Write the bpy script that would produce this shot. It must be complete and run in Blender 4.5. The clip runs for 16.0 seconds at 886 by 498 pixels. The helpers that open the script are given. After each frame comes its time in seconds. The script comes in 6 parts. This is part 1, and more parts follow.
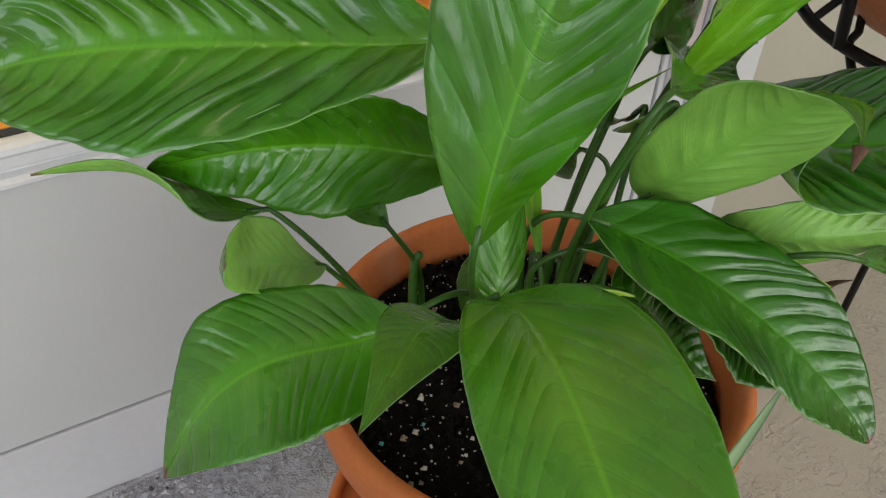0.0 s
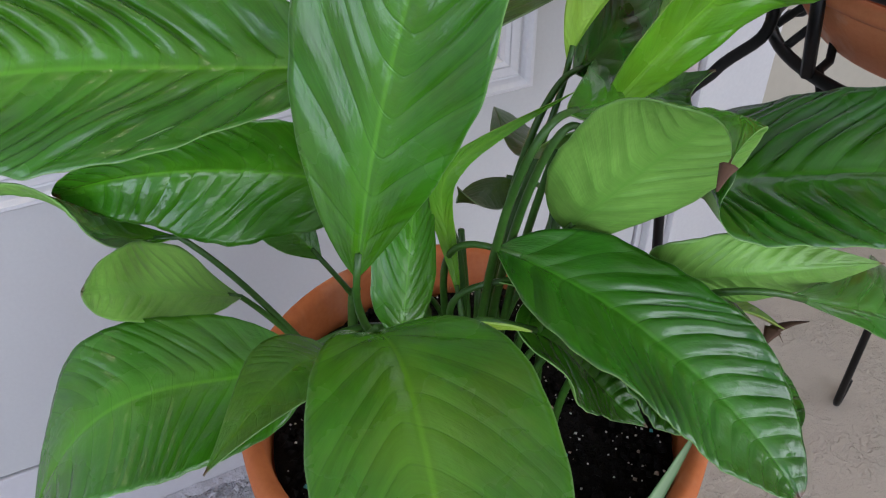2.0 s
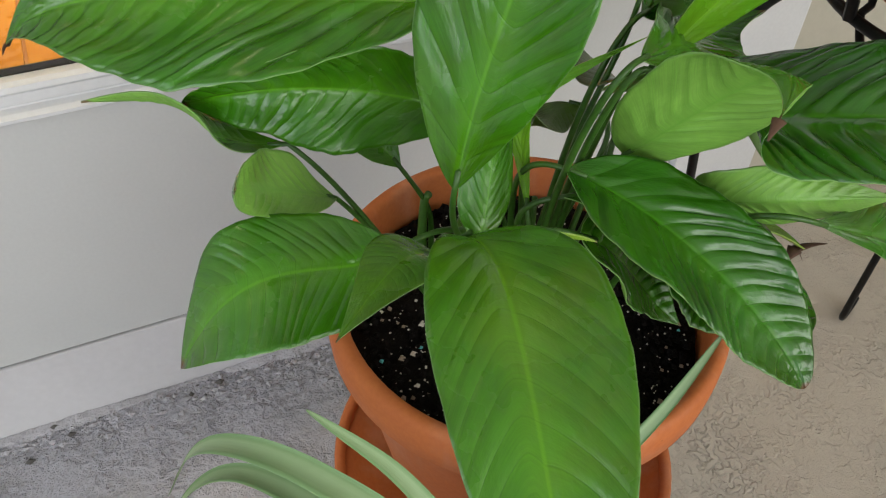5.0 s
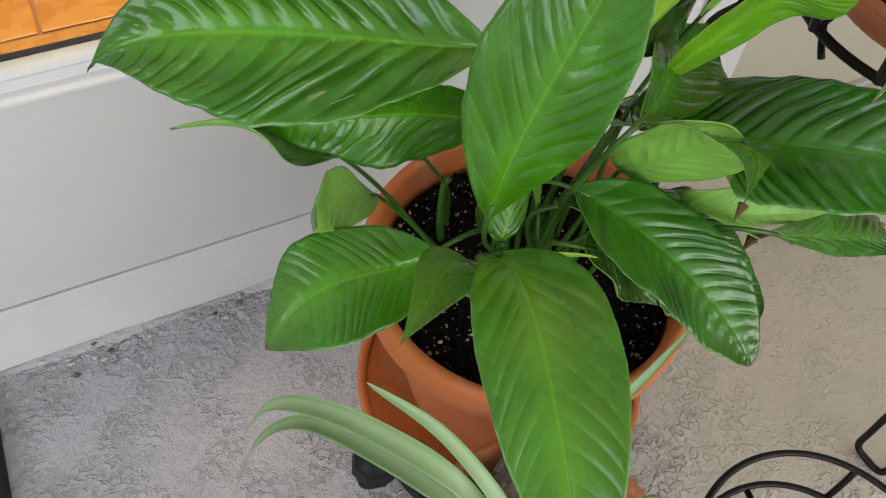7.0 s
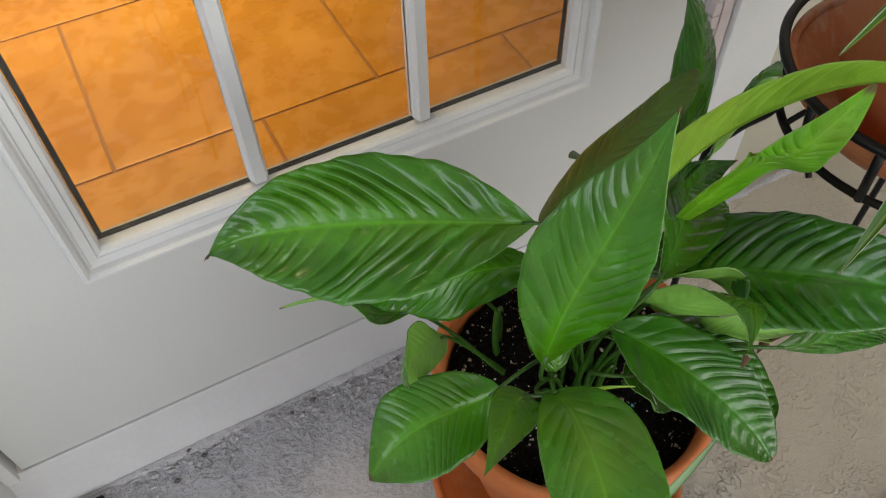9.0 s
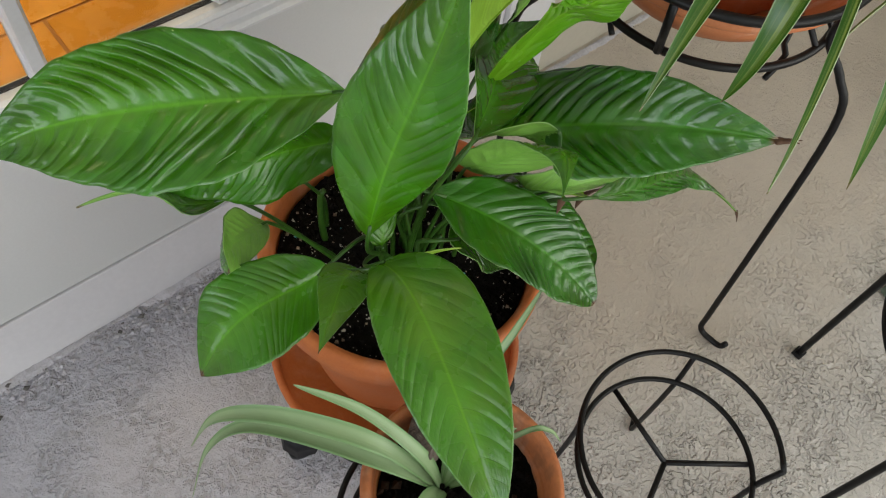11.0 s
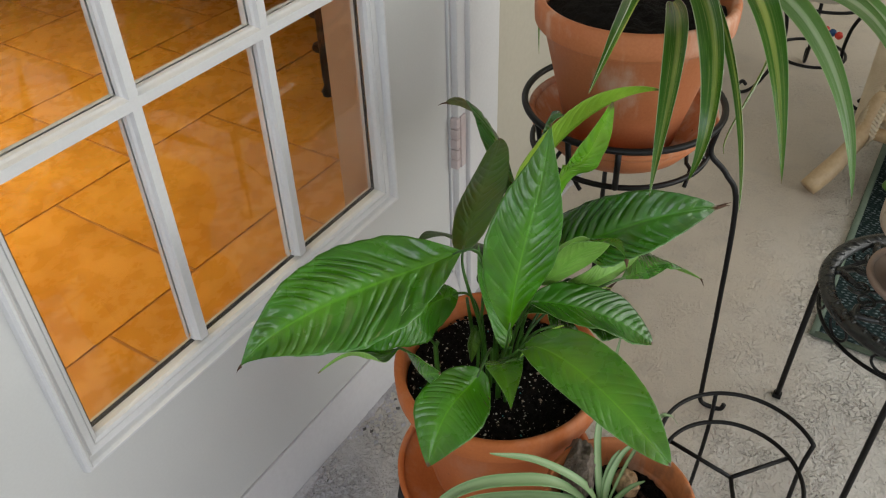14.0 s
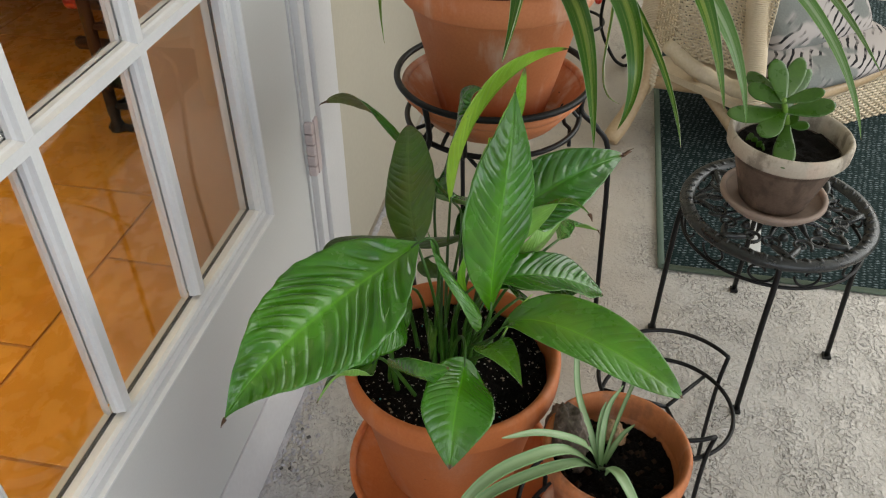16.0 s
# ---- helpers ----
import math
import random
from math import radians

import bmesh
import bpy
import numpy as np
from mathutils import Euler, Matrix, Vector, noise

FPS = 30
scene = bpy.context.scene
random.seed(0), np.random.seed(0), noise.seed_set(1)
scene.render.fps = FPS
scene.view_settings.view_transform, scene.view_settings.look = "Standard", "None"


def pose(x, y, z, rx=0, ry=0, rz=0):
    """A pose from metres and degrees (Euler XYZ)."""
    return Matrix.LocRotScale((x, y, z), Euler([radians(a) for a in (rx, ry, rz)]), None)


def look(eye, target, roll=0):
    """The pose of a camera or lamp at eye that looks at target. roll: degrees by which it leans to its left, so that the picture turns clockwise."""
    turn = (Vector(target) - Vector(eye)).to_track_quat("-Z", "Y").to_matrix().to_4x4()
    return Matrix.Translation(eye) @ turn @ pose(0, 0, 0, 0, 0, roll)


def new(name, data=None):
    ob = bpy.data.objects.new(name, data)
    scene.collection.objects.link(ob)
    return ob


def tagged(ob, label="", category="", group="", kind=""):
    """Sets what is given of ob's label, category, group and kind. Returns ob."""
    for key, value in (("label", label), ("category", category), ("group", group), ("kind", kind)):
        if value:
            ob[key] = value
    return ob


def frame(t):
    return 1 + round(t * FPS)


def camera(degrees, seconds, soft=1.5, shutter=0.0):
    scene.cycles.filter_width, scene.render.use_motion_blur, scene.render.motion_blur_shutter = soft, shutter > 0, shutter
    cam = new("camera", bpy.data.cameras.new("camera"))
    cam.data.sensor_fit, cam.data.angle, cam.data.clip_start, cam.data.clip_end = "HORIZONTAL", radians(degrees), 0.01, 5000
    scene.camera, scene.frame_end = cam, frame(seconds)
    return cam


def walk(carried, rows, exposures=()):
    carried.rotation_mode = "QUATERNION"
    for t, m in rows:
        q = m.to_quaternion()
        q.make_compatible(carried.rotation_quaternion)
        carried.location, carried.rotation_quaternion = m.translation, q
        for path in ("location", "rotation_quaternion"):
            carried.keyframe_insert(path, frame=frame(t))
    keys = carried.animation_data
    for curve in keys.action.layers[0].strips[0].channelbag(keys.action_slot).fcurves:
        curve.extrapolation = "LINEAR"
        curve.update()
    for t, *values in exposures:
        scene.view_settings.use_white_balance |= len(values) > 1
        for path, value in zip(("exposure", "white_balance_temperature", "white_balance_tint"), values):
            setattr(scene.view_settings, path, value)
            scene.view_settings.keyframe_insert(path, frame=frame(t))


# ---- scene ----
cam = camera(57.4, 16.0, soft=1.15)
PATH = [
    (0, (-0.056, -0.636, 0.811), (0.716, 0.656, -0.506), 2.1),
    (0.5, (-0.047, -0.645, 0.808), (0.73, 0.581, -0.567), 3.8),
    (1, (-0.038, -0.65, 0.81), (0.737, 0.569, -0.574), 3.9),
    (1.5, (-0.027, -0.654, 0.813), (0.775, 0.615, -0.508), 3.7),
    (2, (0.011, -0.658, 0.793), (0.712, 0.751, -0.441), 0.0),
    (2.5, (0.037, -0.676, 0.8), (0.683, 0.807, -0.376), -1.4),
    (3, (0.026, -0.661, 0.832), (0.627, 0.867, -0.309), -2.3),
    (3.5, (0.016, -0.655, 0.848), (0.547, 0.952, -0.218), -3.3),
    (4, (0.003, -0.655, 0.844), (0.527, 0.922, -0.268), -1.9),
    (4.5, (-0.001, -0.674, 0.845), (0.495, 0.682, -0.54), -1.2),
    (4.7, (-0.023, -0.686, 0.842), (0.564, 0.621, -0.554), 1.8),
    (6.8, (-0.076, -0.674, 0.946), (0.506, 0.32, -0.689), 6.3),
    (7, (-0.085, -0.67, 0.976), (0.496, 0.336, -0.652), 6.0),
    (7.5, (-0.105, -0.654, 1.029), (0.472, 0.376, -0.586), 3.7),
    (8, (-0.104, -0.653, 1.06), (0.465, 0.404, -0.54), -0.1),
    (8.5, (-0.113, -0.641, 1.083), (0.445, 0.434, -0.508), -0.9),
    (9, (-0.112, -0.657, 1.128), (0.435, 0.437, -0.454), -1.9),
    (9.5, (-0.115, -0.669, 1.133), (0.439, 0.393, -0.469), -1.8),
    (10, (-0.103, -0.673, 1.101), (0.605, 0.123, -0.592), 8.0),
    (10.2, (-0.102, -0.674, 1.095), (0.656, 0.058, -0.604), 11.0),
    (12.3, (-0.169, -0.678, 1.12), (0.677, 0.083, -0.525), 4.1),
    (12.5, (-0.19, -0.673, 1.127), (0.692, 0.108, -0.489), 2.2),
    (13, (-0.28, -0.669, 1.162), (0.816, 0.092, -0.328), 2.3),
    (13.5, (-0.4, -0.709, 1.195), (0.813, 0.11, -0.168), 0.6),
    (14, (-0.496, -0.714, 1.236), (0.802, 0.138, -0.025), -1.8),
    (14.5, (-0.509, -0.65, 1.215), (0.885, 0.049, -0.038), -3.3),
    (15, (-0.544, -0.564, 1.191), (0.938, -0.188, -0.097), -1.8),
    (15.5, (-0.556, -0.523, 1.195), (0.954, -0.221, -0.081), -0.4),
    (16, (-0.565, -0.489, 1.194), (0.969, -0.189, -0.054), -0.1),
]
walk(cam, [(t, look(eye, target, roll)) for t, eye, target, roll in PATH], exposures=((0.0, 0.02, 6500, 10), (1.2, 0.02, 6350, 10), (1.6, 0.05, 6050, 14), (2.2, 0.09, 5650, 19), (2.8, 0.09, 5650, 19), (3.1, 0.01, 6050, 14), (3.5, -0.10, 6500, 10), (4.0, -0.18, 6500, 10), (4.5, -0.05, 6500, 10), (7.0, 0.22, 6500, 10), (7.5, -0.02, 6500, 10), (8.5, -0.09, 6500, 10), (9.5, -0.12, 6500, 10), (10.0, -0.05, 6500, 10), (12.5, 0.04, 6500, 10), (13.5, 0.00, 6500, 10), (14.0, -0.18, 6500, 10), (14.5, -0.24, 6500, 10), (15.0, -0.17, 6500, 10), (15.5, -0.07, 6500, 10), (16.0, -0.07, 6500, 10)))

# ---- light ----
world = bpy.data.worlds.new("sky")
scene.world = world
world.use_nodes = True
wn = world.node_tree.nodes
wn.clear()
sky = wn.new("ShaderNodeTexSky")
sky.sky_type = "NISHITA"
sky.sun_disc = False
sky.sun_elevation, sky.sun_rotation = radians(48), radians(200)
back = wn.new("ShaderNodeBackground")
back.inputs["Strength"].default_value = 0.085
wout = wn.new("ShaderNodeOutputWorld")
world.node_tree.links.new(sky.outputs[0], back.inputs[0])
world.node_tree.links.new(back.outputs[0], wout.inputs[0])


def lamp(name, kind, m, energy, color, **settings):
    data = bpy.data.lights.new(name, kind)
    data.energy, data.color = energy, color
    if kind == "SUN":
        data.angle = settings["angle"]
    if kind == "AREA":
        data.shape, data.size, data.size_y = "RECTANGLE", settings["size"], settings["size_y"]
        data.spread = settings["spread"] if "spread" in settings else math.pi
    ob = new(name, data)
    ob.matrix_world = m
    return ob


lamp("sun", "SUN", look((-2, -6, 7), (0, 0, 0)), 2.0, (1.0, 0.96, 0.9), angle=radians(8))
# area lamp standing in for daylight in the open front of the porch
lamp("porch_daylight", "AREA", look((1.5, -3.2, 1.45), (0.4, -0.3, 1.15)), 101, (1.0, 0.99, 0.92), size=4.6, size_y=1.9)
# added fill: daylight assumed from an unseen open west side, for leaf sheen
lamp("side_fill_daylight", "AREA", look((-3.1, -1.7, 1.5), (0.2, -0.5, 0.9)), 50, (0.92, 0.96, 1.0), size=2.8, size_y=1.9)
# assumed ceiling lamp, itself unseen; narrow spread keeps it off the leaves
lamp("assumed_room_lamp", "AREA", look((-0.15, 1.4, 2.5), (-0.12, 1.38, 0)), 25, (1.0, 0.80, 0.48), size=1.7, size_y=1.1, spread=radians(66))


# ---- materials ----
class Net:
    """A material's node tree, with short ways to add nodes."""

    def __init__(self, name):
        self.mat = bpy.data.materials.new(name)
        self.mat.use_nodes = True
        self.tree = self.mat.node_tree
        self.bsdf = self.tree.nodes["Principled BSDF"]
        self.out = self.tree.nodes["Material Output"]

    def put(self, socket, value):
        if isinstance(value, bpy.types.NodeSocket):
            self.tree.links.new(value, socket)
        elif isinstance(value, (tuple, list)) and len(value) == 3 and socket.type == "RGBA":
            socket.default_value = (*value, 1)
        else:
            socket.default_value = value

    def node(self, kind, *values, **settings):
        n = self.tree.nodes.new(kind)
        if "operation" in settings:
            n.operation = settings["operation"]
        if "use_clamp" in settings:
            n.use_clamp = settings["use_clamp"]
        if "data_type" in settings:
            n.data_type = settings["data_type"]
        if "feature" in settings:
            n.feature = settings["feature"]
        if "wave_type" in settings:
            n.wave_type, n.bands_direction = settings["wave_type"], settings["bands_direction"]
        for i, value in enumerate(values):
            if value is not None:
                self.put(n.inputs[i], value)
        return n

    def math(self, op, a, b=0.0, c=0.0, clamp=False):
        return self.node("ShaderNodeMath", a, b, c, operation=op, use_clamp=clamp).outputs[0]

    def ramp(self, value, lo, hi, a=0.0, b=1.0):
        n = self.node("ShaderNodeMapRange", value, lo, hi, a, b)
        n.interpolation_type = "SMOOTHSTEP"
        return n.outputs[0]

    def mix(self, fac, a, b):
        n = self.node("ShaderNodeMix", data_type="RGBA")
        self.put(n.inputs[0], fac)
        self.put(n.inputs[6], a)
        self.put(n.inputs[7], b)
        return n.outputs[2]

    def coord(self, which="Object"):
        return self.node("ShaderNodeTexCoord").outputs[which]

    def noise(self, vec, scale, detail=4.0, rough=0.55):
        n = self.node("ShaderNodeTexNoise")
        self.put(n.inputs["Vector"], vec)
        n.inputs["Scale"].default_value, n.inputs["Detail"].default_value, n.inputs["Roughness"].default_value = scale, detail, rough
        return n.outputs["Fac"]

    def voronoi(self, vec, scale, feature="F1"):
        n = self.node("ShaderNodeTexVoronoi", feature=feature)
        self.put(n.inputs["Vector"], vec)
        n.inputs["Scale"].default_value = scale
        return n.outputs["Distance"]

    def bump(self, height, strength, distance):
        n = self.node("ShaderNodeBump")
        n.inputs["Strength"].default_value, n.inputs["Distance"].default_value = strength, distance
        self.put(n.inputs["Height"], height)
        return n.outputs[0]

    def finish(self, color, rough=0.5, normal=None, metal=0.0, spec=0.5):
        self.put(self.bsdf.inputs["Base Color"], color)
        self.put(self.bsdf.inputs["Roughness"], rough)
        self.put(self.bsdf.inputs["Metallic"], metal)
        self.put(self.bsdf.inputs["Specular IOR Level"], spec)
        if normal is not None:
            self.put(self.bsdf.inputs["Normal"], normal)
        return self.mat


def grainy(name, a, b, rough=0.5, fine=180.0, coarse=9.0, bump=0.15, depth=0.001, metal=0.0, spec=0.5):
    """A surface with grain and larger blotches between the colours a and b."""
    n = Net(name)
    at = n.coord()
    big, small = n.noise(at, coarse), n.noise(at, fine)
    fac = n.math("MULTIPLY_ADD", n.math("SUBTRACT", big, 0.5), 1.3, n.math("MULTIPLY", small, 0.9), clamp=True)
    r = n.ramp(big, 0.3, 0.7, rough - 0.06, rough + 0.08)
    return n.finish(n.mix(fac, a, b), r, n.bump(small, bump, depth), metal, spec)


def leaf_material(name, top, rib, gloss=0.2, spots=0.0, lines=0.06, stain=0.2, spec=0.45, thin=0.05):
    """A leaf blade: UVMap runs along and across it, Vein counts the side veins and gives the way from midrib to margin."""
    n = Net(name)
    sep = n.node("ShaderNodeSeparateXYZ", n.node("ShaderNodeUVMap").outputs[0])
    u, v = sep.outputs[0], sep.outputs[1]
    side = n.math("ABSOLUTE", n.math("SUBTRACT", v, 0.5))          # 0 on the midrib, 0.5 at the margin
    counted = n.node("ShaderNodeUVMap")
    counted.uv_map = "Vein"
    phase = n.node("ShaderNodeSeparateXYZ", counted.outputs[0]).outputs[0]
    saw = n.math("ABSOLUTE", n.math("SUBTRACT", n.math("FRACT", phase), 0.5))
    vein = n.ramp(saw, 0.455, 0.5)
    shoulder = n.math("MULTIPLY", n.ramp(saw, 0.30, 0.42), n.ramp(saw, 0.44, 0.49, 1.0, 0.0))
    mid = n.math("SUBTRACT", 1.0, n.ramp(side, 0.003, 0.020))
    soft = n.math("SUBTRACT", 1.0, n.ramp(side, 0.0, 0.24))
    at = n.coord()
    big, small = n.noise(at, 22), n.noise(at, 420, 3)
    fine = n.noise(n.node("ShaderNodeCombineXYZ", n.math("MULTIPLY", phase, 9.0), n.math("MULTIPLY", side, 2.0), 0.0).outputs[0], 2.0, 3)
    blister = n.noise(n.node("ShaderNodeCombineXYZ", n.math("MULTIPLY", phase, 2.0), n.math("MULTIPLY", side, 16.0), 0.3).outputs[0], 1.0, 2, 0.5)
    dark = tuple(c * 0.42 for c in top)
    body = n.mix(n.math("MULTIPLY_ADD", n.math("SUBTRACT", big, 0.5), 1.7, n.math("MULTIPLY", fine, 0.95), clamp=True), dark, top)
    blotch = n.math("MULTIPLY", n.ramp(n.noise(at, 13, 5, 0.6), 0.42, 0.68), stain)
    body = n.mix(blotch, body, (top[0] * 1.7 + 0.012, top[1] * 0.62, top[2] * 0.8))
    # light shoulder and dark crease shade of the sunken veins, painted in
    body = n.mix(n.math("MULTIPLY", shoulder, lines), body, rib)
    body = n.mix(n.math("MULTIPLY", vein, 0.30), body, tuple(c * 0.45 for c in top))
    body = n.mix(n.math("MULTIPLY", soft, 0.20), body, rib)
    body = n.mix(n.math("MULTIPLY", mid, 0.38), body, rib)
    body = n.mix(n.ramp(u, 0.970, 0.988), body, (0.12, 0.06, 0.025))
    edge = n.ramp(side, 0.490, 0.498)
    body = n.mix(n.math("MULTIPLY", edge, 0.28), body, tuple(0.5 * c + 0.18 for c in rib))
    dust = n.math("MULTIPLY", n.ramp(n.voronoi(at, 95), 0.02, 0.06, 1.0, 0.0), n.ramp(n.noise(at, 53), 0.63, 0.68))
    body = n.mix(n.math("MULTIPLY", dust, 0.5), body, (0.42, 0.45, 0.3))
    scar = n.math("MULTIPLY", n.ramp(n.voronoi(at, 27), 0.05, 0.13, 1.0, 0.0), n.ramp(n.noise(at, 19), 0.60, 0.66))
    body = n.mix(n.math("MULTIPLY", scar, 0.55), body, (0.085, 0.065, 0.018))
    body = n.mix(n.math("MULTIPLY", n.ramp(n.noise(at, 11), 0.55, 0.7), spots), body, (0.16, 0.075, 0.03))
    relief = n.math("ADD", n.math("MULTIPLY", vein, -0.30), n.math("ADD", n.math("MULTIPLY", fine, 0.30), n.math("MULTIPLY", small, 0.10)))
    relief = n.math("ADD", relief, n.math("MULTIPLY", blister, 1.6))
    n.finish(body, n.ramp(big, 0.3, 0.7, gloss - 0.05, gloss + 0.09), n.bump(relief, 0.42, 0.0007), 0.0, spec)
    trans = n.node("ShaderNodeBsdfTranslucent", tuple(min(1.0, c * 2.0) for c in top))
    both = n.node("ShaderNodeMixShader", thin, n.bsdf.outputs[0], trans.outputs[0])
    n.tree.links.new(both.outputs[0], n.out.inputs[0])
    return n.mat


LEAF = {
    "mid": leaf_material("leaf_green", (0.050, 0.226, 0.005), (0.15, 0.46, 0.012), gloss=0.21, spec=0.62),
    "dark": leaf_material("leaf_deep_green", (0.031, 0.170, 0.005), (0.080, 0.31, 0.012), gloss=0.20, spec=0.70),
    "olive": leaf_material("leaf_olive_green", (0.068, 0.256, 0.006), (0.18, 0.45, 0.014), gloss=0.25, lines=0.05, stain=0.28, spec=0.60),
    "bright": leaf_material("leaf_young_green", (0.16, 0.46, 0.014), (0.30, 0.62, 0.045), gloss=0.22, spec=0.6, thin=0.18),
    "aged": leaf_material("leaf_ageing", (0.070, 0.17, 0.012), (0.12, 0.20, 0.03), gloss=0.34, spots=0.06, lines=0.12, stain=0.3),
    "dusty": leaf_material("leaf_dusty_green", (0.018, 0.135, 0.005), (0.055, 0.27, 0.012), gloss=0.26, spec=0.6),
}
UNDER = {
    "mid": leaf_material("leaf_underside", (0.27, 0.55, 0.085), (0.12, 0.34, 0.03), gloss=0.38, lines=0.2, stain=0.0),
    "bright": leaf_material("leaf_young_underside", (0.35, 0.62, 0.045), (0.44, 0.68, 0.09), gloss=0.36, lines=0.3, thin=0.18),
    "aged": leaf_material("leaf_ageing_underside", (0.070, 0.150, 0.014), (0.12, 0.20, 0.03), gloss=0.40, spots=0.05, lines=0.25),
    "dusty": leaf_material("leaf_withering_underside", (0.15, 0.19, 0.055), (0.16, 0.15, 0.06), gloss=0.45, spots=0.12, lines=0.3),
}
CHIP = grainy("dark_wood_chip", (0.016, 0.009, 0.006), (0.055, 0.033, 0.02), 0.9, 200, 60, 0.6, 0.003, 0.0, 0.15)
DRY = grainy("dry_leaf", (0.05, 0.022, 0.012), (0.12, 0.06, 0.03), 0.8, 200, 30, 0.4)
PETIOLE = grainy("petiole_green", (0.014, 0.055, 0.005), (0.055, 0.15, 0.014), 0.4, 300, 30, 0.1)


def terracotta(name, a, b, bloom, grime=0.0):
    n = Net(name)
    at = n.coord()
    big, small = n.noise(at, 14), n.noise(at, 260, 5)
    streak = n.node("ShaderNodeMapping", at)
    streak.inputs["Scale"].default_value = (1, 1, 0.12)
    salt = n.ramp(n.math("ADD", n.math("MULTIPLY", n.noise(at, 9, 6), 0.6), n.math("MULTIPLY", n.noise(streak.outputs[0], 45, 5), 0.4)), 0.5, 0.66)
    col = n.mix(n.math("MULTIPLY_ADD", n.math("SUBTRACT", big, 0.5), 1.4, n.math("MULTIPLY", small, 0.9), clamp=True), a, b)
    col = n.mix(n.math("MULTIPLY", salt, bloom), col, (0.62, 0.43, 0.33))
    if grime:
        dirt = n.ramp(n.math("ADD", n.math("MULTIPLY", n.noise(at, 26, 6, 0.65), 0.6), n.math("MULTIPLY", n.noise(streak.outputs[0], 60, 4), 0.4)), 0.47, 0.62)
        col = n.mix(n.math("MULTIPLY", dirt, grime), col, (0.075, 0.05, 0.035))
    pits = n.ramp(n.voronoi(at, 60), 0.05, 0.11)
    keep = n.ramp(n.noise(at, 31), 0.6, 0.64)
    col = n.mix(n.math("MULTIPLY", n.math("SUBTRACT", 1.0, pits), keep), col, tuple(c * 0.4 for c in a))
    return n.finish(col, n.ramp(big, 0.3, 0.7, 0.55, 0.75), n.bump(small, 0.12, 0.0008), 0.0, 0.35)


CLAY = terracotta("terracotta", (0.42, 0.108, 0.027), (0.56, 0.172, 0.047), 0.18)
CLAY_OLD = terracotta("terracotta_salt_bloom", (0.45, 0.142, 0.052), (0.58, 0.215, 0.090), 0.8)
CLAY_USED = terracotta("stained_terracotta", (0.40, 0.125, 0.042), (0.54, 0.19, 0.07), 0.55, 0.4)
CLAY_GREY = terracotta("weathered_clay", (0.13, 0.085, 0.06), (0.25, 0.18, 0.135), 0.45, 0.7)
CLAY_PALE = terracotta("limed_clay", (0.42, 0.355, 0.28), (0.60, 0.53, 0.43), 0.5, 0.6)
CLAY_SAUCER = terracotta("dull_clay", (0.26, 0.19, 0.15), (0.35, 0.26, 0.21), 0.2)
SOIL = grainy("potting_soil", (0.003, 0.0025, 0.0022), (0.013, 0.010, 0.008), 0.9, 330, 60, 0.9, 0.004, 0.0, 0.12)
PERLITE = grainy("perlite", (0.45, 0.40, 0.32), (0.7, 0.66, 0.58), 0.9, 600, 100, 0.4)
GRIT = grainy("tan_grit", (0.16, 0.11, 0.075), (0.42, 0.34, 0.25), 0.9, 500, 120, 0.4)
PELLET = grainy("turquoise_pellet", (0.04, 0.26, 0.27), (0.10, 0.40, 0.40), 0.6, 500, 120, 0.2)
IRON = grainy("black_iron", (0.004, 0.004, 0.004), (0.011, 0.010, 0.010), 0.42, 420, 30, 0.25, 0.0006, 0.0, 0.25)
IRON_WORN = grainy("worn_cast_iron", (0.004, 0.005, 0.005), (0.030, 0.033, 0.032), 0.30, 300, 40, 0.6, 0.0012, 0.0, 0.55)
PLASTIC = grainy("black_plastic", (0.006, 0.006, 0.007), (0.016, 0.016, 0.018), 0.5, 500, 20, 0.1, 0.001, 0.0, 0.2)
BARK = grainy("driftwood_bark", (0.05, 0.035, 0.027), (0.30, 0.235, 0.19), 0.9, 190, 55, 1.0, 0.006)
NUT = grainy("dried_bulb", (0.10, 0.05, 0.02), (0.50, 0.33, 0.17), 0.6, 190, 80, 0.9, 0.003)
PAINT = grainy("white_door_paint", (0.535, 0.535, 0.525), (0.60, 0.60, 0.59), 0.38, 260, 3, 0.06, 0.0006)
PAINT_TRIM = grainy("white_trim_paint", (0.58, 0.575, 0.585), (0.68, 0.675, 0.68), 0.42, 200, 5, 0.12, 0.0008)
GASKET = grainy("dark_glazing_gasket", (0.006, 0.005, 0.005), (0.022, 0.018, 0.016), 0.7, 200, 30, 0.2)
GRIME = grainy("joint_grime", (0.05, 0.045, 0.04), (0.16, 0.15, 0.14), 0.9, 200, 20, 0.4)
WALL = grainy("cream_wall_paint", (0.42, 0.385, 0.31), (0.48, 0.445, 0.365), 0.7, 90, 2.5, 0.2, 0.002)
ROOM_WALL = grainy("room_wall_paint", (0.52, 0.38, 0.27), (0.58, 0.43, 0.31), 0.7, 90, 2.5, 0.15, 0.002)
CEILING = grainy("ceiling_paint", (0.56, 0.56, 0.53), (0.62, 0.62, 0.58), 0.8, 90, 2, 0.2, 0.002)
GROUT = grainy("tile_grout", (0.26, 0.11, 0.03), (0.36, 0.16, 0.05), 0.9, 200, 20, 0.4)
GRASS = grainy("lawn", (0.035, 0.075, 0.015), (0.07, 0.13, 0.03), 0.9, 40, 0.6, 0.8, 0.03)
CANE = grainy("rattan_cane", (0.52, 0.42, 0.28), (0.70, 0.60, 0.44), 0.5, 160, 14, 0.3, 0.0015)
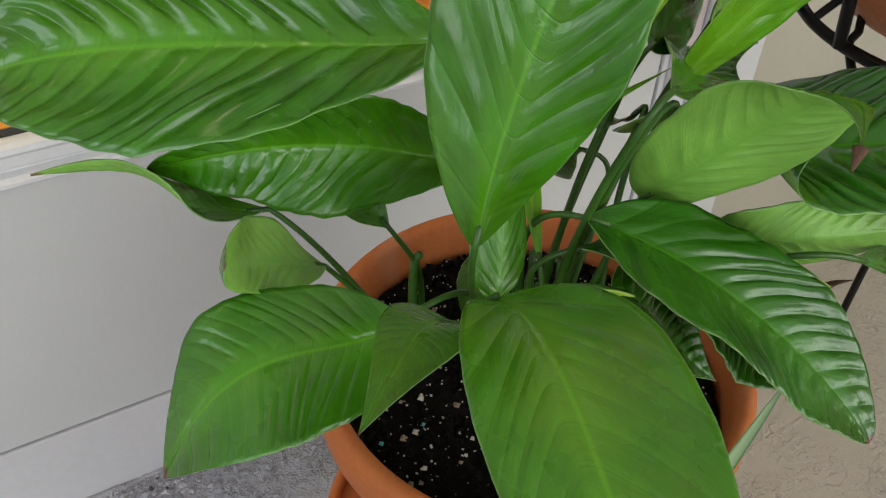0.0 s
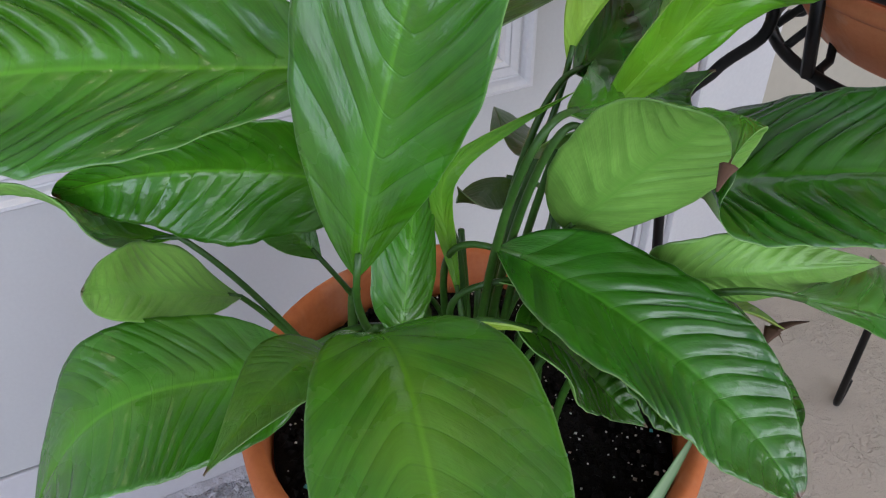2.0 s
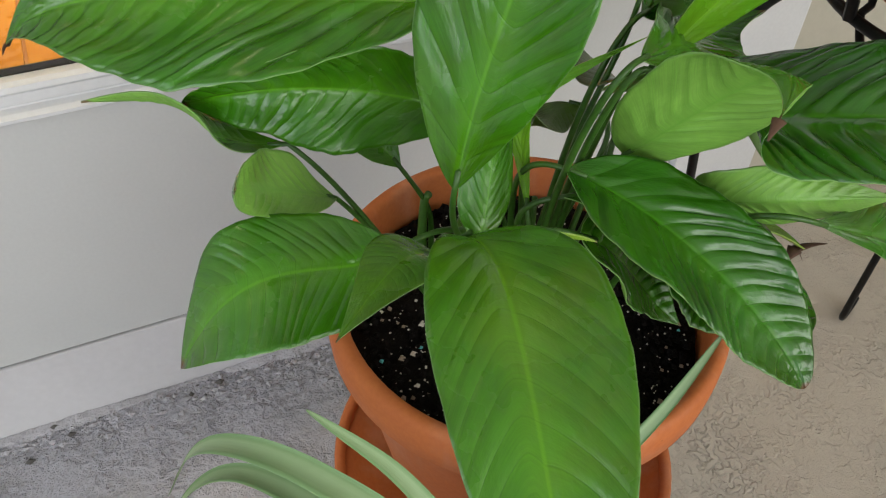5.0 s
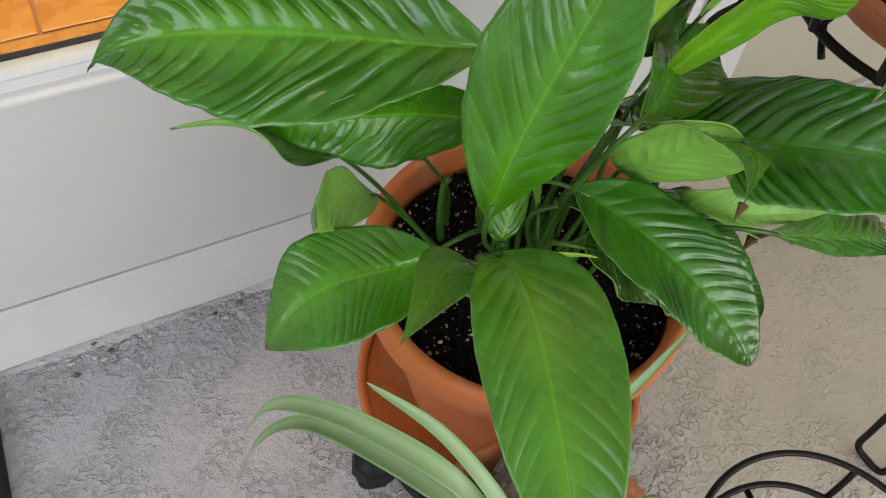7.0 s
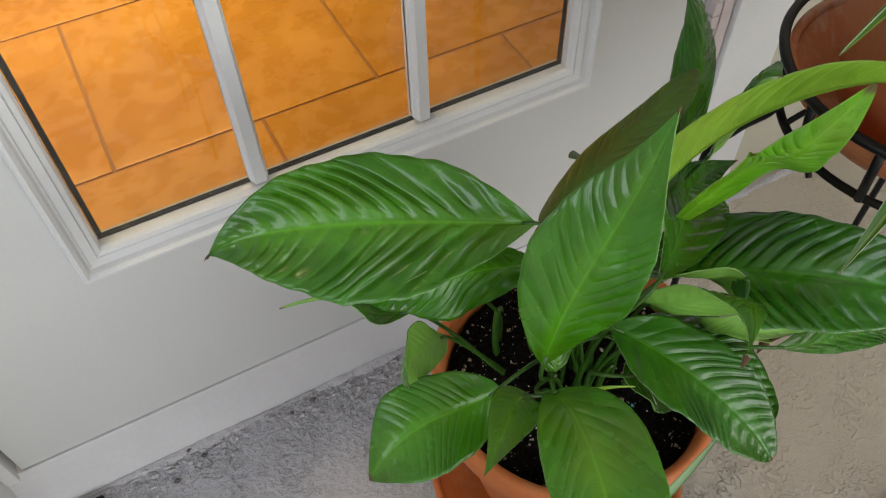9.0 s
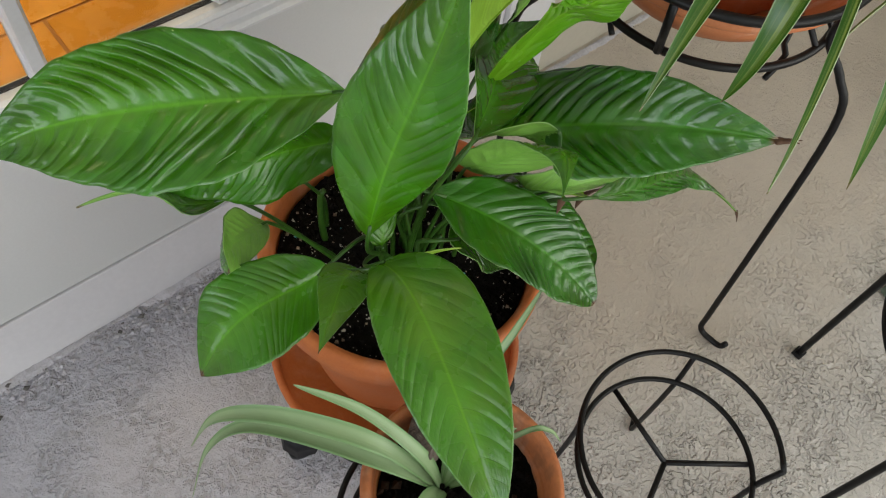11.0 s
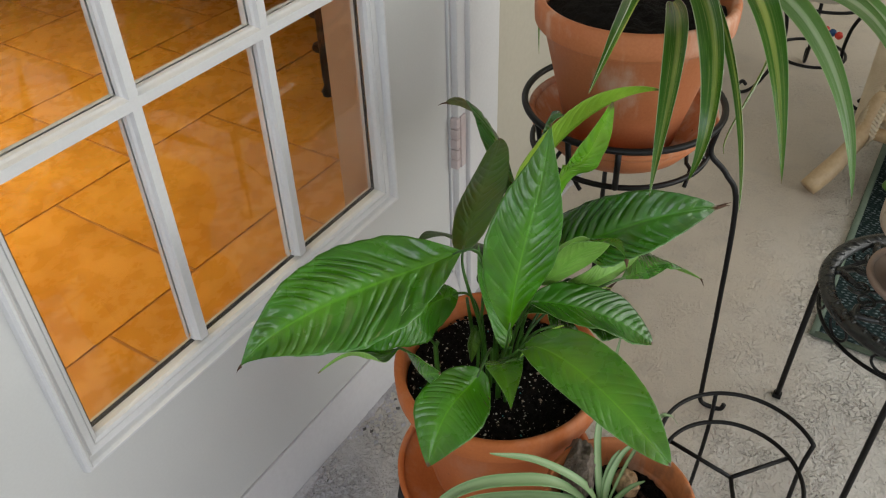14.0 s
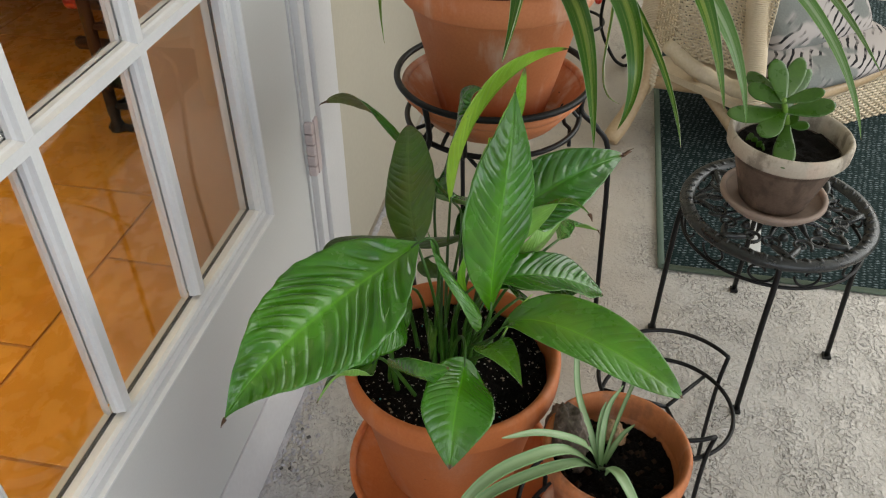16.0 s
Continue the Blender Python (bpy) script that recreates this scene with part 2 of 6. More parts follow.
CANE_POLE = grainy("rattan_pole", (0.40, 0.27, 0.14), (0.60, 0.45, 0.28), 0.42, 120, 10, 0.25, 0.0012)
WOOD = grainy("dark_wood", (0.10, 0.035, 0.012), (0.19, 0.07, 0.025), 0.35, 150, 12, 0.15)
RACK_WOOD = grainy("dark_rack_wood", (0.010, 0.006, 0.004), (0.045, 0.024, 0.014), 0.4, 150, 14, 0.2)
COIR = grainy("coir_mat", (0.02, 0.013, 0.010), (0.42, 0.28, 0.18), 0.95, 70, 45, 0.9, 0.005)
BOARD_PAINT = grainy("aged_board_paint", (0.52, 0.505, 0.515), (0.61, 0.595, 0.605), 0.5, 120, 6, 0.15, 0.001)
MORTAR = grainy("dirty_mortar", (0.30, 0.285, 0.29), (0.62, 0.60, 0.64), 0.9, 170, 14, 1.0, 0.004)
JADE = grainy("jade_leaf", (0.024, 0.082, 0.004), (0.056, 0.140, 0.009), 0.30, 200, 30, 0.08, 0.001, 0.0, 0.5)
JADE_STEM = grainy("jade_stem", (0.12, 0.24, 0.03), (0.20, 0.34, 0.06), 0.45, 200, 30, 0.2)
CREAM_POT = grainy("cream_ceramic", (0.6, 0.56, 0.46), (0.7, 0.66, 0.56), 0.35, 200, 20, 0.1)
RED = grainy("red_bead", (0.5, 0.03, 0.02), (0.6, 0.06, 0.03), 0.25, 200, 20, 0.05)
BLUE = grainy("blue_bead", (0.02, 0.06, 0.16), (0.03, 0.1, 0.25), 0.25, 200, 20, 0.05)
HINGE = grainy("painted_hinge", (0.46, 0.38, 0.38), (0.60, 0.52, 0.52), 0.4, 300, 30, 0.2)
SOFA = grainy("terracotta_cloth", (0.30, 0.10, 0.055), (0.42, 0.17, 0.10), 0.9, 300, 8, 0.4, 0.002)
DARK_PILE = grainy("dark_brown_pile", (0.018, 0.010, 0.006), (0.06, 0.032, 0.018), 0.95, 200, 14, 0.6, 0.003)
GREY_CLOTH = grainy("grey_cloth", (0.10, 0.10, 0.11), (0.18, 0.18, 0.19), 0.9, 300, 8, 0.4, 0.002)


def concrete():
    """A sprayed deck coating: flattened spatter with pits between, worn smoother towards the far end."""
    n = Net("textured_deck_coating")
    at = n.coord()
    warp = n.node("ShaderNodeTexNoise")
    n.put(warp.inputs["Vector"], at)
    warp.inputs["Scale"].default_value = 60
    warp.inputs["Detail"].default_value = 4
    moved = n.node("ShaderNodeVectorMath", at, None, operation="ADD")
    scaled = n.node("ShaderNodeVectorMath", warp.outputs["Color"], operation="SCALE")
    scaled.inputs["Scale"].default_value = 0.0035
    n.tree.links.new(scaled.outputs[0], moved.inputs[1])
    blob = n.noise(moved.outputs[0], 105, 2.6, 0.55)
    patch = n.ramp(n.noise(at, 11, 5, 0.6), 0.40, 0.62)
    plate = n.ramp(blob, 0.44, 0.55)
    pit = n.math("SUBTRACT", 1.0, n.ramp(blob, 0.36, 0.46))
    # shade along the flattened spatter's broken edges, painted as thin dark lines
    edge_shade = n.math("MULTIPLY", n.ramp(n.math("ABSOLUTE", n.math("SUBTRACT", blob, 0.455)), 0.006, 0.030, 1.0, 0.0), n.ramp(n.noise(at, 88, 3, 0.6), 0.44, 0.56))
    sand = n.noise(at, 560, 4, 0.7)
    big = n.noise(at, 2.2)
    mid = n.noise(at, 17, 5)
    sep = n.node("ShaderNodeSeparateXYZ", at)
    wander = n.math("MULTIPLY", n.math("SUBTRACT", n.noise(at, 5, 4), 0.5), 0.35)
    near = n.ramp(n.math("ADD", sep.outputs[0], wander), 0.02, 0.34, 1.0, 0.0)
    worn = n.math("MULTIPLY", n.ramp(n.math("ADD", sep.outputs[0], wander), 0.30, 0.62), n.ramp(n.math("ADD", sep.outputs[1], wander), -0.80, -0.50))
    col = n.mix(n.ramp(big, 0.35, 0.65), (0.510, 0.475, 0.430), (0.61, 0.575, 0.53))
    col = n.mix(n.math("MULTIPLY", near, 0.85), col, (0.61, 0.595, 0.655))
    col = n.mix(n.math("MULTIPLY", worn, 0.85), col, (0.52, 0.45, 0.37))
    keep = n.math("MULTIPLY", n.ramp(patch, 0.0, 1.0, 0.3, 1.0), n.ramp(worn, 0.0, 1.0, 1.0, 0.30))
    # pits painted darker, then the shade along the spatter's edges
    col = n.mix(n.math("MULTIPLY", pit, n.math("MULTIPLY", keep, n.ramp(near, 0.0, 1.0, 0.22, 0.40))), col, (0.21, 0.185, 0.16))
    col = n.mix(n.math("MULTIPLY", edge_shade, n.math("MULTIPLY", n.math("MULTIPLY", keep, keep), n.ramp(near, 0.0, 1.0, 0.78, 0.15))), col, (0.10, 0.085, 0.07))
    col = n.mix(n.math("MULTIPLY", n.ramp(mid, 0.5, 0.75), 0.3), col, (0.38, 0.35, 0.32))
    col = n.mix(n.math("MULTIPLY", n.ramp(sand, 0.55, 0.75), 0.3), col, (0.28, 0.26, 0.24))
    speck = n.math("MULTIPLY", n.ramp(n.voronoi(at, 55), 0.03, 0.06, 1.0, 0.0), n.ramp(n.noise(at, 24), 0.64, 0.68))
    col = n.mix(speck, col, (0.06, 0.045, 0.035))
    heap = n.math("ADD", n.ramp(n.math("ADD", sep.outputs[1], n.math("MULTIPLY", wander, 0.5)), -0.20, -0.05, 0.25, 1.25), n.math("MULTIPLY", n.math("SUBTRACT", patch, 0.5), 0.5))
    coarse = n.math("MULTIPLY", n.ramp(n.noise(moved.outputs[0], 74, 5, 0.62), 0.40, 0.60), n.math("MULTIPLY", near, heap))
    relief = n.math("MULTIPLY", n.math("ADD", plate, n.math("MULTIPLY", mid, 0.5)), keep)
    relief = n.math("SUBTRACT", n.math("ADD", relief, coarse), n.math("MULTIPLY", edge_shade, n.math("MULTIPLY", keep, 0.4)))
    h = n.math("ADD", relief, n.math("MULTIPLY", sand, n.ramp(near, 0.0, 1.0, 0.25, 0.7)))
    return n.finish(col, 0.85, n.bump(h, 1.0, 0.0048), 0.0, 0.3)


def tile_material():
    n = Net("orange_floor_tile")
    at = n.coord("Generated")
    rnd = n.node("ShaderNodeObjectInfo").outputs["Random"]
    shifted = n.node("ShaderNodeVectorMath", at, None, operation="ADD")
    n.tree.links.new(rnd, shifted.inputs[1])
    big, mid, small = n.noise(shifted.outputs[0], 2.2, 5), n.noise(shifted.outputs[0], 9, 6, 0.65), n.noise(shifted.outputs[0], 90, 3)
    col = n.mix(n.ramp(big, 0.3, 0.7), (0.47, 0.195, 0.022), (0.60, 0.275, 0.038))
    col = n.mix(n.math("MULTIPLY", n.ramp(mid, 0.45, 0.75), 0.3), col, (0.70, 0.34, 0.07))
    return n.finish(col, n.ramp(mid, 0.3, 0.7, 0.2, 0.36), n.bump(n.math("ADD", n.math("MULTIPLY", mid, 0.6), n.math("MULTIPLY", small, 0.2)), 0.2, 0.002), 0.0, 0.5)


def glass():
    n = Net("window_glass")
    n.finish((0.98, 1.0, 0.99), 0.0)
    n.bsdf.inputs["Transmission Weight"].default_value = 1.0
    n.bsdf.inputs["IOR"].default_value = 1.45
    return n.mat


def rug_material():
    """Near-black green ground with short slanting blue-grey flecks in rows."""
    n = Net("green_woven_rug")
    at = n.coord()
    sep = n.node("ShaderNodeSeparateXYZ", at)
    u = n.math("MULTIPLY", n.math("ADD", sep.outputs[0], n.math("MULTIPLY", sep.outputs[1], 0.25)), 108.0)
    v = n.math("MULTIPLY", n.math("SUBTRACT", sep.outputs[1], n.math("MULTIPLY", sep.outputs[0], 0.6)), 60.0)
    u, v = (n.math("ADD", q, n.math("MULTIPLY", n.noise(at, s, 2), 1.1)) for q, s in ((u, 55), (v, 70)))
    v = n.math("ADD", v, n.math("MULTIPLY", n.math("FLOOR", u), 0.5))
    du, dv = n.math("ABSOLUTE", n.math("SUBTRACT", n.math("FRACT", u), 0.5)), n.math("ABSOLUTE", n.math("SUBTRACT", n.math("FRACT", v), 0.5))
    fleck = n.math("MULTIPLY", n.ramp(du, 0.18, 0.34, 1.0, 0.0), n.ramp(dv, 0.16, 0.36, 1.0, 0.0))
    fleck = n.math("MULTIPLY", fleck, n.ramp(n.noise(at, 75, 2), 0.38, 0.62, 0.1, 1.0))
    cell = n.noise(at, 330, 3)
    col = n.mix(cell, (0.002, 0.007, 0.008), (0.013, 0.030, 0.029))
    col = n.mix(fleck, col, (0.135, 0.168, 0.18))
    return n.finish(col, 0.92, n.bump(n.math("ADD", fleck, cell), 0.7, 0.002), 0.0, 0.15)


def striped_leaf(name, dark, light, band, rough):
    """A spider plant's blade: green margins and a paler stripe along the middle."""
    n = Net(name)
    uv = n.node("ShaderNodeUVMap").outputs[0]
    sep = n.node("ShaderNodeSeparateXYZ", uv)
    u, v = sep.outputs[0], sep.outputs[1]
    side = n.math("ABSOLUTE", n.math("SUBTRACT", v, 0.5))
    rnd = n.node("ShaderNodeObjectInfo").outputs["Random"]
    fine = n.noise(n.node("ShaderNodeCombineXYZ", n.math("MULTIPLY", v, 40.0), n.math("MULTIPLY", u, 2.0), rnd).outputs[0], 1.0, 3)
    stripe = n.ramp(n.math("ADD", side, n.math("MULTIPLY", n.math("SUBTRACT", fine, 0.5), 0.20)), 0.06, 0.14, 1.0, 0.0)
    stripe = n.math("MULTIPLY", stripe, n.ramp(u, 0.55, 0.97, 1.0, 0.35))
    col = n.mix(fine, dark, light)
    col = n.mix(n.math("MULTIPLY", stripe, n.ramp(rnd, 0.10, 0.80, 0.45, 1.0)), col, band)
    streak = n.math("MULTIPLY", n.ramp(fine, 0.52, 0.66), n.ramp(side, 0.05, 0.40, 0.6, 0.1))
    col = n.mix(streak, col, band)
    col = n.mix(n.math("MULTIPLY", n.ramp(side, 0.455, 0.485), 0.8), col, (0.62, 0.70, 0.42))
    col = n.mix(n.ramp(u, 0.985, 0.996), col, (0.25, 0.16, 0.08))
    n.finish(col, rough, n.bump(fine, 0.3, 0.0009), 0.0, 0.75)
    trans = n.node("ShaderNodeBsdfTranslucent", (0.24, 0.48, 0.09))
    both = n.node("ShaderNodeMixShader", 0.22, n.bsdf.outputs[0], trans.outputs[0])
    n.tree.links.new(both.outputs[0], n.out.inputs[0])
    return n.mat


def pale_blade():
    n = Net("pale_grey_green_blade")
    uv = n.node("ShaderNodeUVMap").outputs[0]
    sep = n.node("ShaderNodeSeparateXYZ", uv)
    side = n.math("ABSOLUTE", n.math("SUBTRACT", sep.outputs[1], 0.5))
    fine = n.noise(n.node("ShaderNodeCombineXYZ", n.math("MULTIPLY", sep.outputs[1], 40.0), n.math("MULTIPLY", sep.outputs[0], 2.0), 0.0).outputs[0], 1.0, 3)
    col = n.mix(n.ramp(side, 0.2, 0.45), (0.26, 0.38, 0.18), (0.12, 0.25, 0.07))
    col = n.mix(n.math("MULTIPLY", fine, 0.4), col, (0.38, 0.47, 0.31))
    return n.finish(col, 0.4, n.bump(fine, 0.25, 0.0008), 0.0, 0.45)


def cushion_material():
    """Grey cloth with a black and white pattern of long leaves."""
    n = Net("leaf_print_cloth")
    at = n.coord()
    wave = n.node("ShaderNodeTexWave", at, wave_type="BANDS", bands_direction="DIAGONAL")
    wave.inputs["Scale"].default_value, wave.inputs["Distortion"].default_value, wave.inputs["Detail"].default_value = 19.0, 6.0, 2.0
    wave.inputs["Detail Scale"].default_value = 0.6
    patch = n.ramp(n.noise(at, 7, 2), 0.47, 0.53)
    black = n.ramp(wave.outputs["Fac"], 0.14, 0.30, 1.0, 0.0)
    black = n.math("MULTIPLY", black, n.ramp(n.noise(at, 16, 2), 0.38, 0.52))
    col = n.mix(black, (0.42, 0.38, 0.36), (0.012, 0.012, 0.014))
    plain = n.mix(n.noise(at, 200, 2), (0.16, 0.17, 0.16), (0.24, 0.25, 0.235))
    return n.finish(n.mix(patch, col, plain), 0.9, n.bump(n.noise(at, 500, 2), 0.3, 0.001), 0.0, 0.2)


CONCRETE, TILE, GLASS, RUG, STRIPED, PALE_BLADE, CUSHION = concrete(), tile_material(), glass(), rug_material(), striped_leaf("variegated_blade", (0.018, 0.098, 0.005), (0.065, 0.21, 0.012), (0.58, 0.66, 0.15), 0.24), pale_blade(), cushion_material()
# paler copy with silvery sheen painted into its colours, for the right-hand blades
STRIPED_SHEEN = striped_leaf("sheen_variegated_blade", (0.10, 0.24, 0.05), (0.25, 0.41, 0.15), (0.60, 0.71, 0.44), 0.22)
RUG_EDGE = grainy("rug_binding", (0.10, 0.14, 0.10), (0.17, 0.21, 0.16), 0.9, 400, 30, 0.5)


# ---- mesh helpers ----
def mesh_of(name, verts, faces, mats, smooth=True, slots=None, uvs=None, veins=None):
    me = bpy.data.meshes.new(name)
    me.from_pydata([tuple(map(float, v)) for v in verts], [], faces)
    for m in mats if isinstance(mats, (list, tuple)) else [mats]:
        me.materials.append(m)
    if smooth:
        me.polygons.foreach_set("use_smooth", [True] * len(me.polygons))
    if slots is not None:
        me.polygons.foreach_set("material_index", slots)
    for layer_name, values in (("UVMap", uvs), ("Vein", veins)):
        if values is not None:
            layer = me.uv_layers.new(name=layer_name)
            index = np.empty(len(me.loops), dtype=np.int32)
            me.loops.foreach_get("vertex_index", index)
            layer.data.foreach_set("uv", np.asarray(values, dtype=np.float32)[index].ravel())
    me.update()
    return me


def thing(name, at=(0, 0, 0), turn=0.0, **tags):
    """An empty at the base of a thing."""
    ob = new(name)
    ob.empty_display_size = 0.05
    ob.matrix_world = pose(*at, 0, 0, turn)
    return tagged(ob, **tags)


def part(name, me, parent=None, label="", at=None, **tags):
    ob = new(name, me)
    if at is not None:
        ob.matrix_basis = at
    if parent is not None:
        ob.parent = parent
    return tagged(ob, label=label, **tags)


def lathe(name, profile, mat, segs=72, wobble=0.0, slots=None):
    """Turn a profile of (radius, height) round the z axis."""
    verts, faces, which = [], [], []
    k = len(profile)
    for i in range(segs):
        a = 2 * math.pi * i / segs
        for r, z in profile:
            rr = r * (1 + wobble * math.sin(2 * a + 1) + wobble * 0.6 * math.sin(3 * a))
            verts.append((rr * math.cos(a), rr * math.sin(a), z))
    for i in range(segs):
        j = (i + 1) % segs
        for q in range(k - 1):
            faces.append((i * k + q, j * k + q, j * k + q + 1, i * k + q + 1))
            which.append(slots[q] if slots else 0)
    return mesh_of(name, verts, faces, mat, slots=which)


def smooth_path(points, n):
    """A Catmull-Rom line through the points."""
    p = [Vector(q) for q in points]
    if len(p) == 2:
        return [p[0].lerp(p[1], i / n) for i in range(n + 1)]
    p = [p[0] * 2 - p[1]] + p + [p[-1] * 2 - p[-2]]
    out = []
    spans = len(p) - 3
    for i in range(n + 1):
        s = min(i / n * spans, spans - 1e-6)
        k, t = int(s), s - int(s)
        a, b, c, d = p[k:k + 4]
        out.append(0.5 * ((2 * b) + (c - a) * t + (2 * a - 5 * b + 4 * c - d) * t * t + (3 * b - a - 3 * c + d) * t ** 3))
    return out


def tube(name, points, radius, mat, segs=10, closed=False, flat=1.0):
    """A rod along points; radius is a number or a function of 0..1."""
    pts = [Vector(p) for p in points]
    n = len(pts)
    verts, faces = [], []
    ref = None
    for i, p in enumerate(pts):
        a = pts[(i - 1) % n] if closed or i > 0 else p
        b = pts[(i + 1) % n] if closed or i < n - 1 else p
        t = (b - a).normalized()
        if ref is None:
            ref = t.cross(Vector((0, 0, 1)))
            if ref.length < 0.05:
                ref = t.cross(Vector((1, 0, 0)))
        ref = (ref - t * ref.dot(t)).normalized()
        up = t.cross(ref)
        r = radius(i / max(1, n - 1)) if callable(radius) else radius
        for s in range(segs):
            w = 2 * math.pi * s / segs
            verts.append(p + ref * (r * math.cos(w)) + up * (r * flat * math.sin(w)))
    for i in range(n if closed else n - 1):
        j = (i + 1) % n
        for s in range(segs):
            s2 = (s + 1) % segs
            faces.append((i * segs + s, i * segs + s2, j * segs + s2, j * segs + s))
    if not closed:
        faces.append(tuple(range(segs))[::-1])
        faces.append(tuple((n - 1) * segs + s for s in range(segs)))
    return mesh_of(name, verts, faces, mat)


def ring_points(c, r, n=64, start=0.0, sweep=360.0):
    full = sweep >= 360
    return [(c[0] + r * math.cos(radians(start + sweep * i / (n if full else n - 1))), c[1] + r * math.sin(radians(start + sweep * i / (n if full else n - 1))), c[2]) for i in range(n)]


def box(name, x, y, z, mat, bevel=0.002):
    """A bevelled box between the given limits."""
    bm = bmesh.new()
    bmesh.ops.create_cube(bm, size=1)
    for v in bm.verts:
        v.co = Vector(((x[0] + x[1]) / 2 + v.co.x * (x[1] - x[0]), (y[0] + y[1]) / 2 + v.co.y * (y[1] - y[0]), (z[0] + z[1]) / 2 + v.co.z * (z[1] - z[0])))
    if bevel:
        bmesh.ops.bevel(bm, geom=bm.edges[:], offset=bevel, segments=2, affect="EDGES", profile=0.6)
    me = bpy.data.meshes.new(name)
    bm.to_mesh(me)
    bm.free()
    me.materials.append(mat)
    return me


def joined(name, meshes, mat):
    """Several meshes as one."""
    bm = bmesh.new()
    for m in meshes:
        bm.from_mesh(m)
        bpy.data.meshes.remove(m)
    me = bpy.data.meshes.new(name)
    bm.to_mesh(me)
    bm.free()
    me.materials.clear()
    me.materials.append(mat)
    return me


# ---- structure ----
part("ground", box("ground", (-600, 600), (-600, 600), (-0.42, -0.30), GRASS, 0), label="lawn round the porch", category="ground", kind="structure")
part("floor", box("floor", (-3.4, 4.2), (-3.4, -0.010), (-0.30, 0.0), CONCRETE, 0.004), label="beige textured concrete porch floor", category="floor", kind="structure")
# unseen ceiling, added to keep direct sun off and shape the porch daylight
part("ceiling", box("ceiling", (-3.4, 4.2), (-3.4, 4.4), (2.62, 2.74), CEILING, 0), label="unseen pale ceiling assumed over porch and room", category="ceiling", kind="structure")
part("wall_north", joined("wall", [box("a", (0.7705, 4.2), (-0.014, 0.10), (-0.30, 2.62), WALL, 0), box("b", (-3.4, -0.555), (-0.030, 0.10), (-0.30, 2.62), WALL, 0), box("c", (-0.555, 0.7705), (-0.030, 0.10), (2.24, 2.62), WALL, 0)], WALL), label="cream painted porch wall beside the door", category="wall", kind="structure")
part("wall_east", box("wall_east", (4.2, 4.3), (-3.4, 4.4), (-0.30, 2.62), WALL, 0), label="cream painted end wall of the porch", category="wall", kind="structure")
part("wall_west", box("wall_west", (-3.5, -3.4), (-0.03, 4.4), (-0.30, 2.62), WALL, 0), label="cream painted end wall of the house", category="wall", kind="structure")
part("wall_room_back", box("wall_room_back", (-3.4, 4.2), (4.3, 4.4), (-0.30, 2.62), ROOM_WALL, 0), label="warm beige back wall of the room", category="wall", kind="structure")
part("wall_room_side", box("wall_room_side", (-3.4, -3.3), (0.10, 4.3), (-0.30, 2.62), ROOM_WALL, 0), label="warm beige side wall of the room", category="wall", kind="structure")
part("wall_return", box("wall_return", (0.585, 0.80), (0.10, 0.25), (0.126, 2.62), ROOM_WALL, 0.004), label="beige wall return inside the doorway", category="wall", kind="structure")
part("room_subfloor", box("room_subfloor", (-3.3, 4.2), (0.045, 4.3), (-0.30, 0.1245), GROUT, 0), label="dark grout bed under the room's tiles", category="floor", kind="structure")

# threshold: the painted board below the door, and the rough mortar edge where the concrete meets it
def mortar_strip():
    """A thin uneven bead of mortar: wide and crumbled in places, nearly gone in others."""
    verts, faces = [], []
    n = 900
    for i in range(n + 1):
        x = -2.4 + 4.6 * i / n
        k = max(0.0, 0.35 + 0.9 * noise.noise((x * 7, 0.2, 0)) + 0.5 * noise.noise((x * 45, 1.2, 0)))
        h = max(0.0003, 0.0045 * k)
        for y, z in ((-0.0225, h), (-0.0245 - 0.003 * k, h * 0.9), (-0.028 - 0.009 * k, h * 0.35), (-0.030 - 0.013 * k, -0.004)):
            verts.append((x, y + 0.0015 * noise.noise((x * 210, y * 90, 3)), z + 0.0016 * noise.noise((x * 190, y * 190, 0))))
    for i in range(n):
        for j in range(3):
            faces.append((i * 4 + j, i * 4 + j + 1, i * 4 + j + 5, i * 4 + j + 4))
    return verts, faces


def grit_line(count, seed):
    """Crumbs of mortar and dirt that lie in drifts along the board."""
    rnd = random.Random(seed)
    verts, faces = [], []
    while len(verts) < count * 6:
        x = rnd.uniform(-0.55, 0.75)
        if noise.noise((x * 8, 4.1, 0)) + rnd.uniform(-0.45, 0.45) < 0.05:
            continue
        y = -0.026 - abs(rnd.gauss(0, 0.024))
        size = rnd.choice((0.0010, 0.0014, 0.0018, 0.0024, 0.0034, 0.0048))
        base = len(verts)
        for d in ((1, 0, 0), (-1, 0, 0), (0, 1, 0), (0, -1, 0), (0, 0, 1), (0, 0, -0.6)):
            verts.append(Vector((x, y, size * 0.2)) + Vector((d[0] * 1.3, d[1], d[2] * 0.6)) * size * rnd.uniform(0.6, 1.3))
        for f in ((0, 2, 4), (2, 1, 4), (1, 3, 4), (3, 0, 4), (2, 0, 5), (1, 2, 5), (3, 1, 5), (0, 3, 5)):
            faces.append(tuple(base + q for q in f))
    return verts, faces


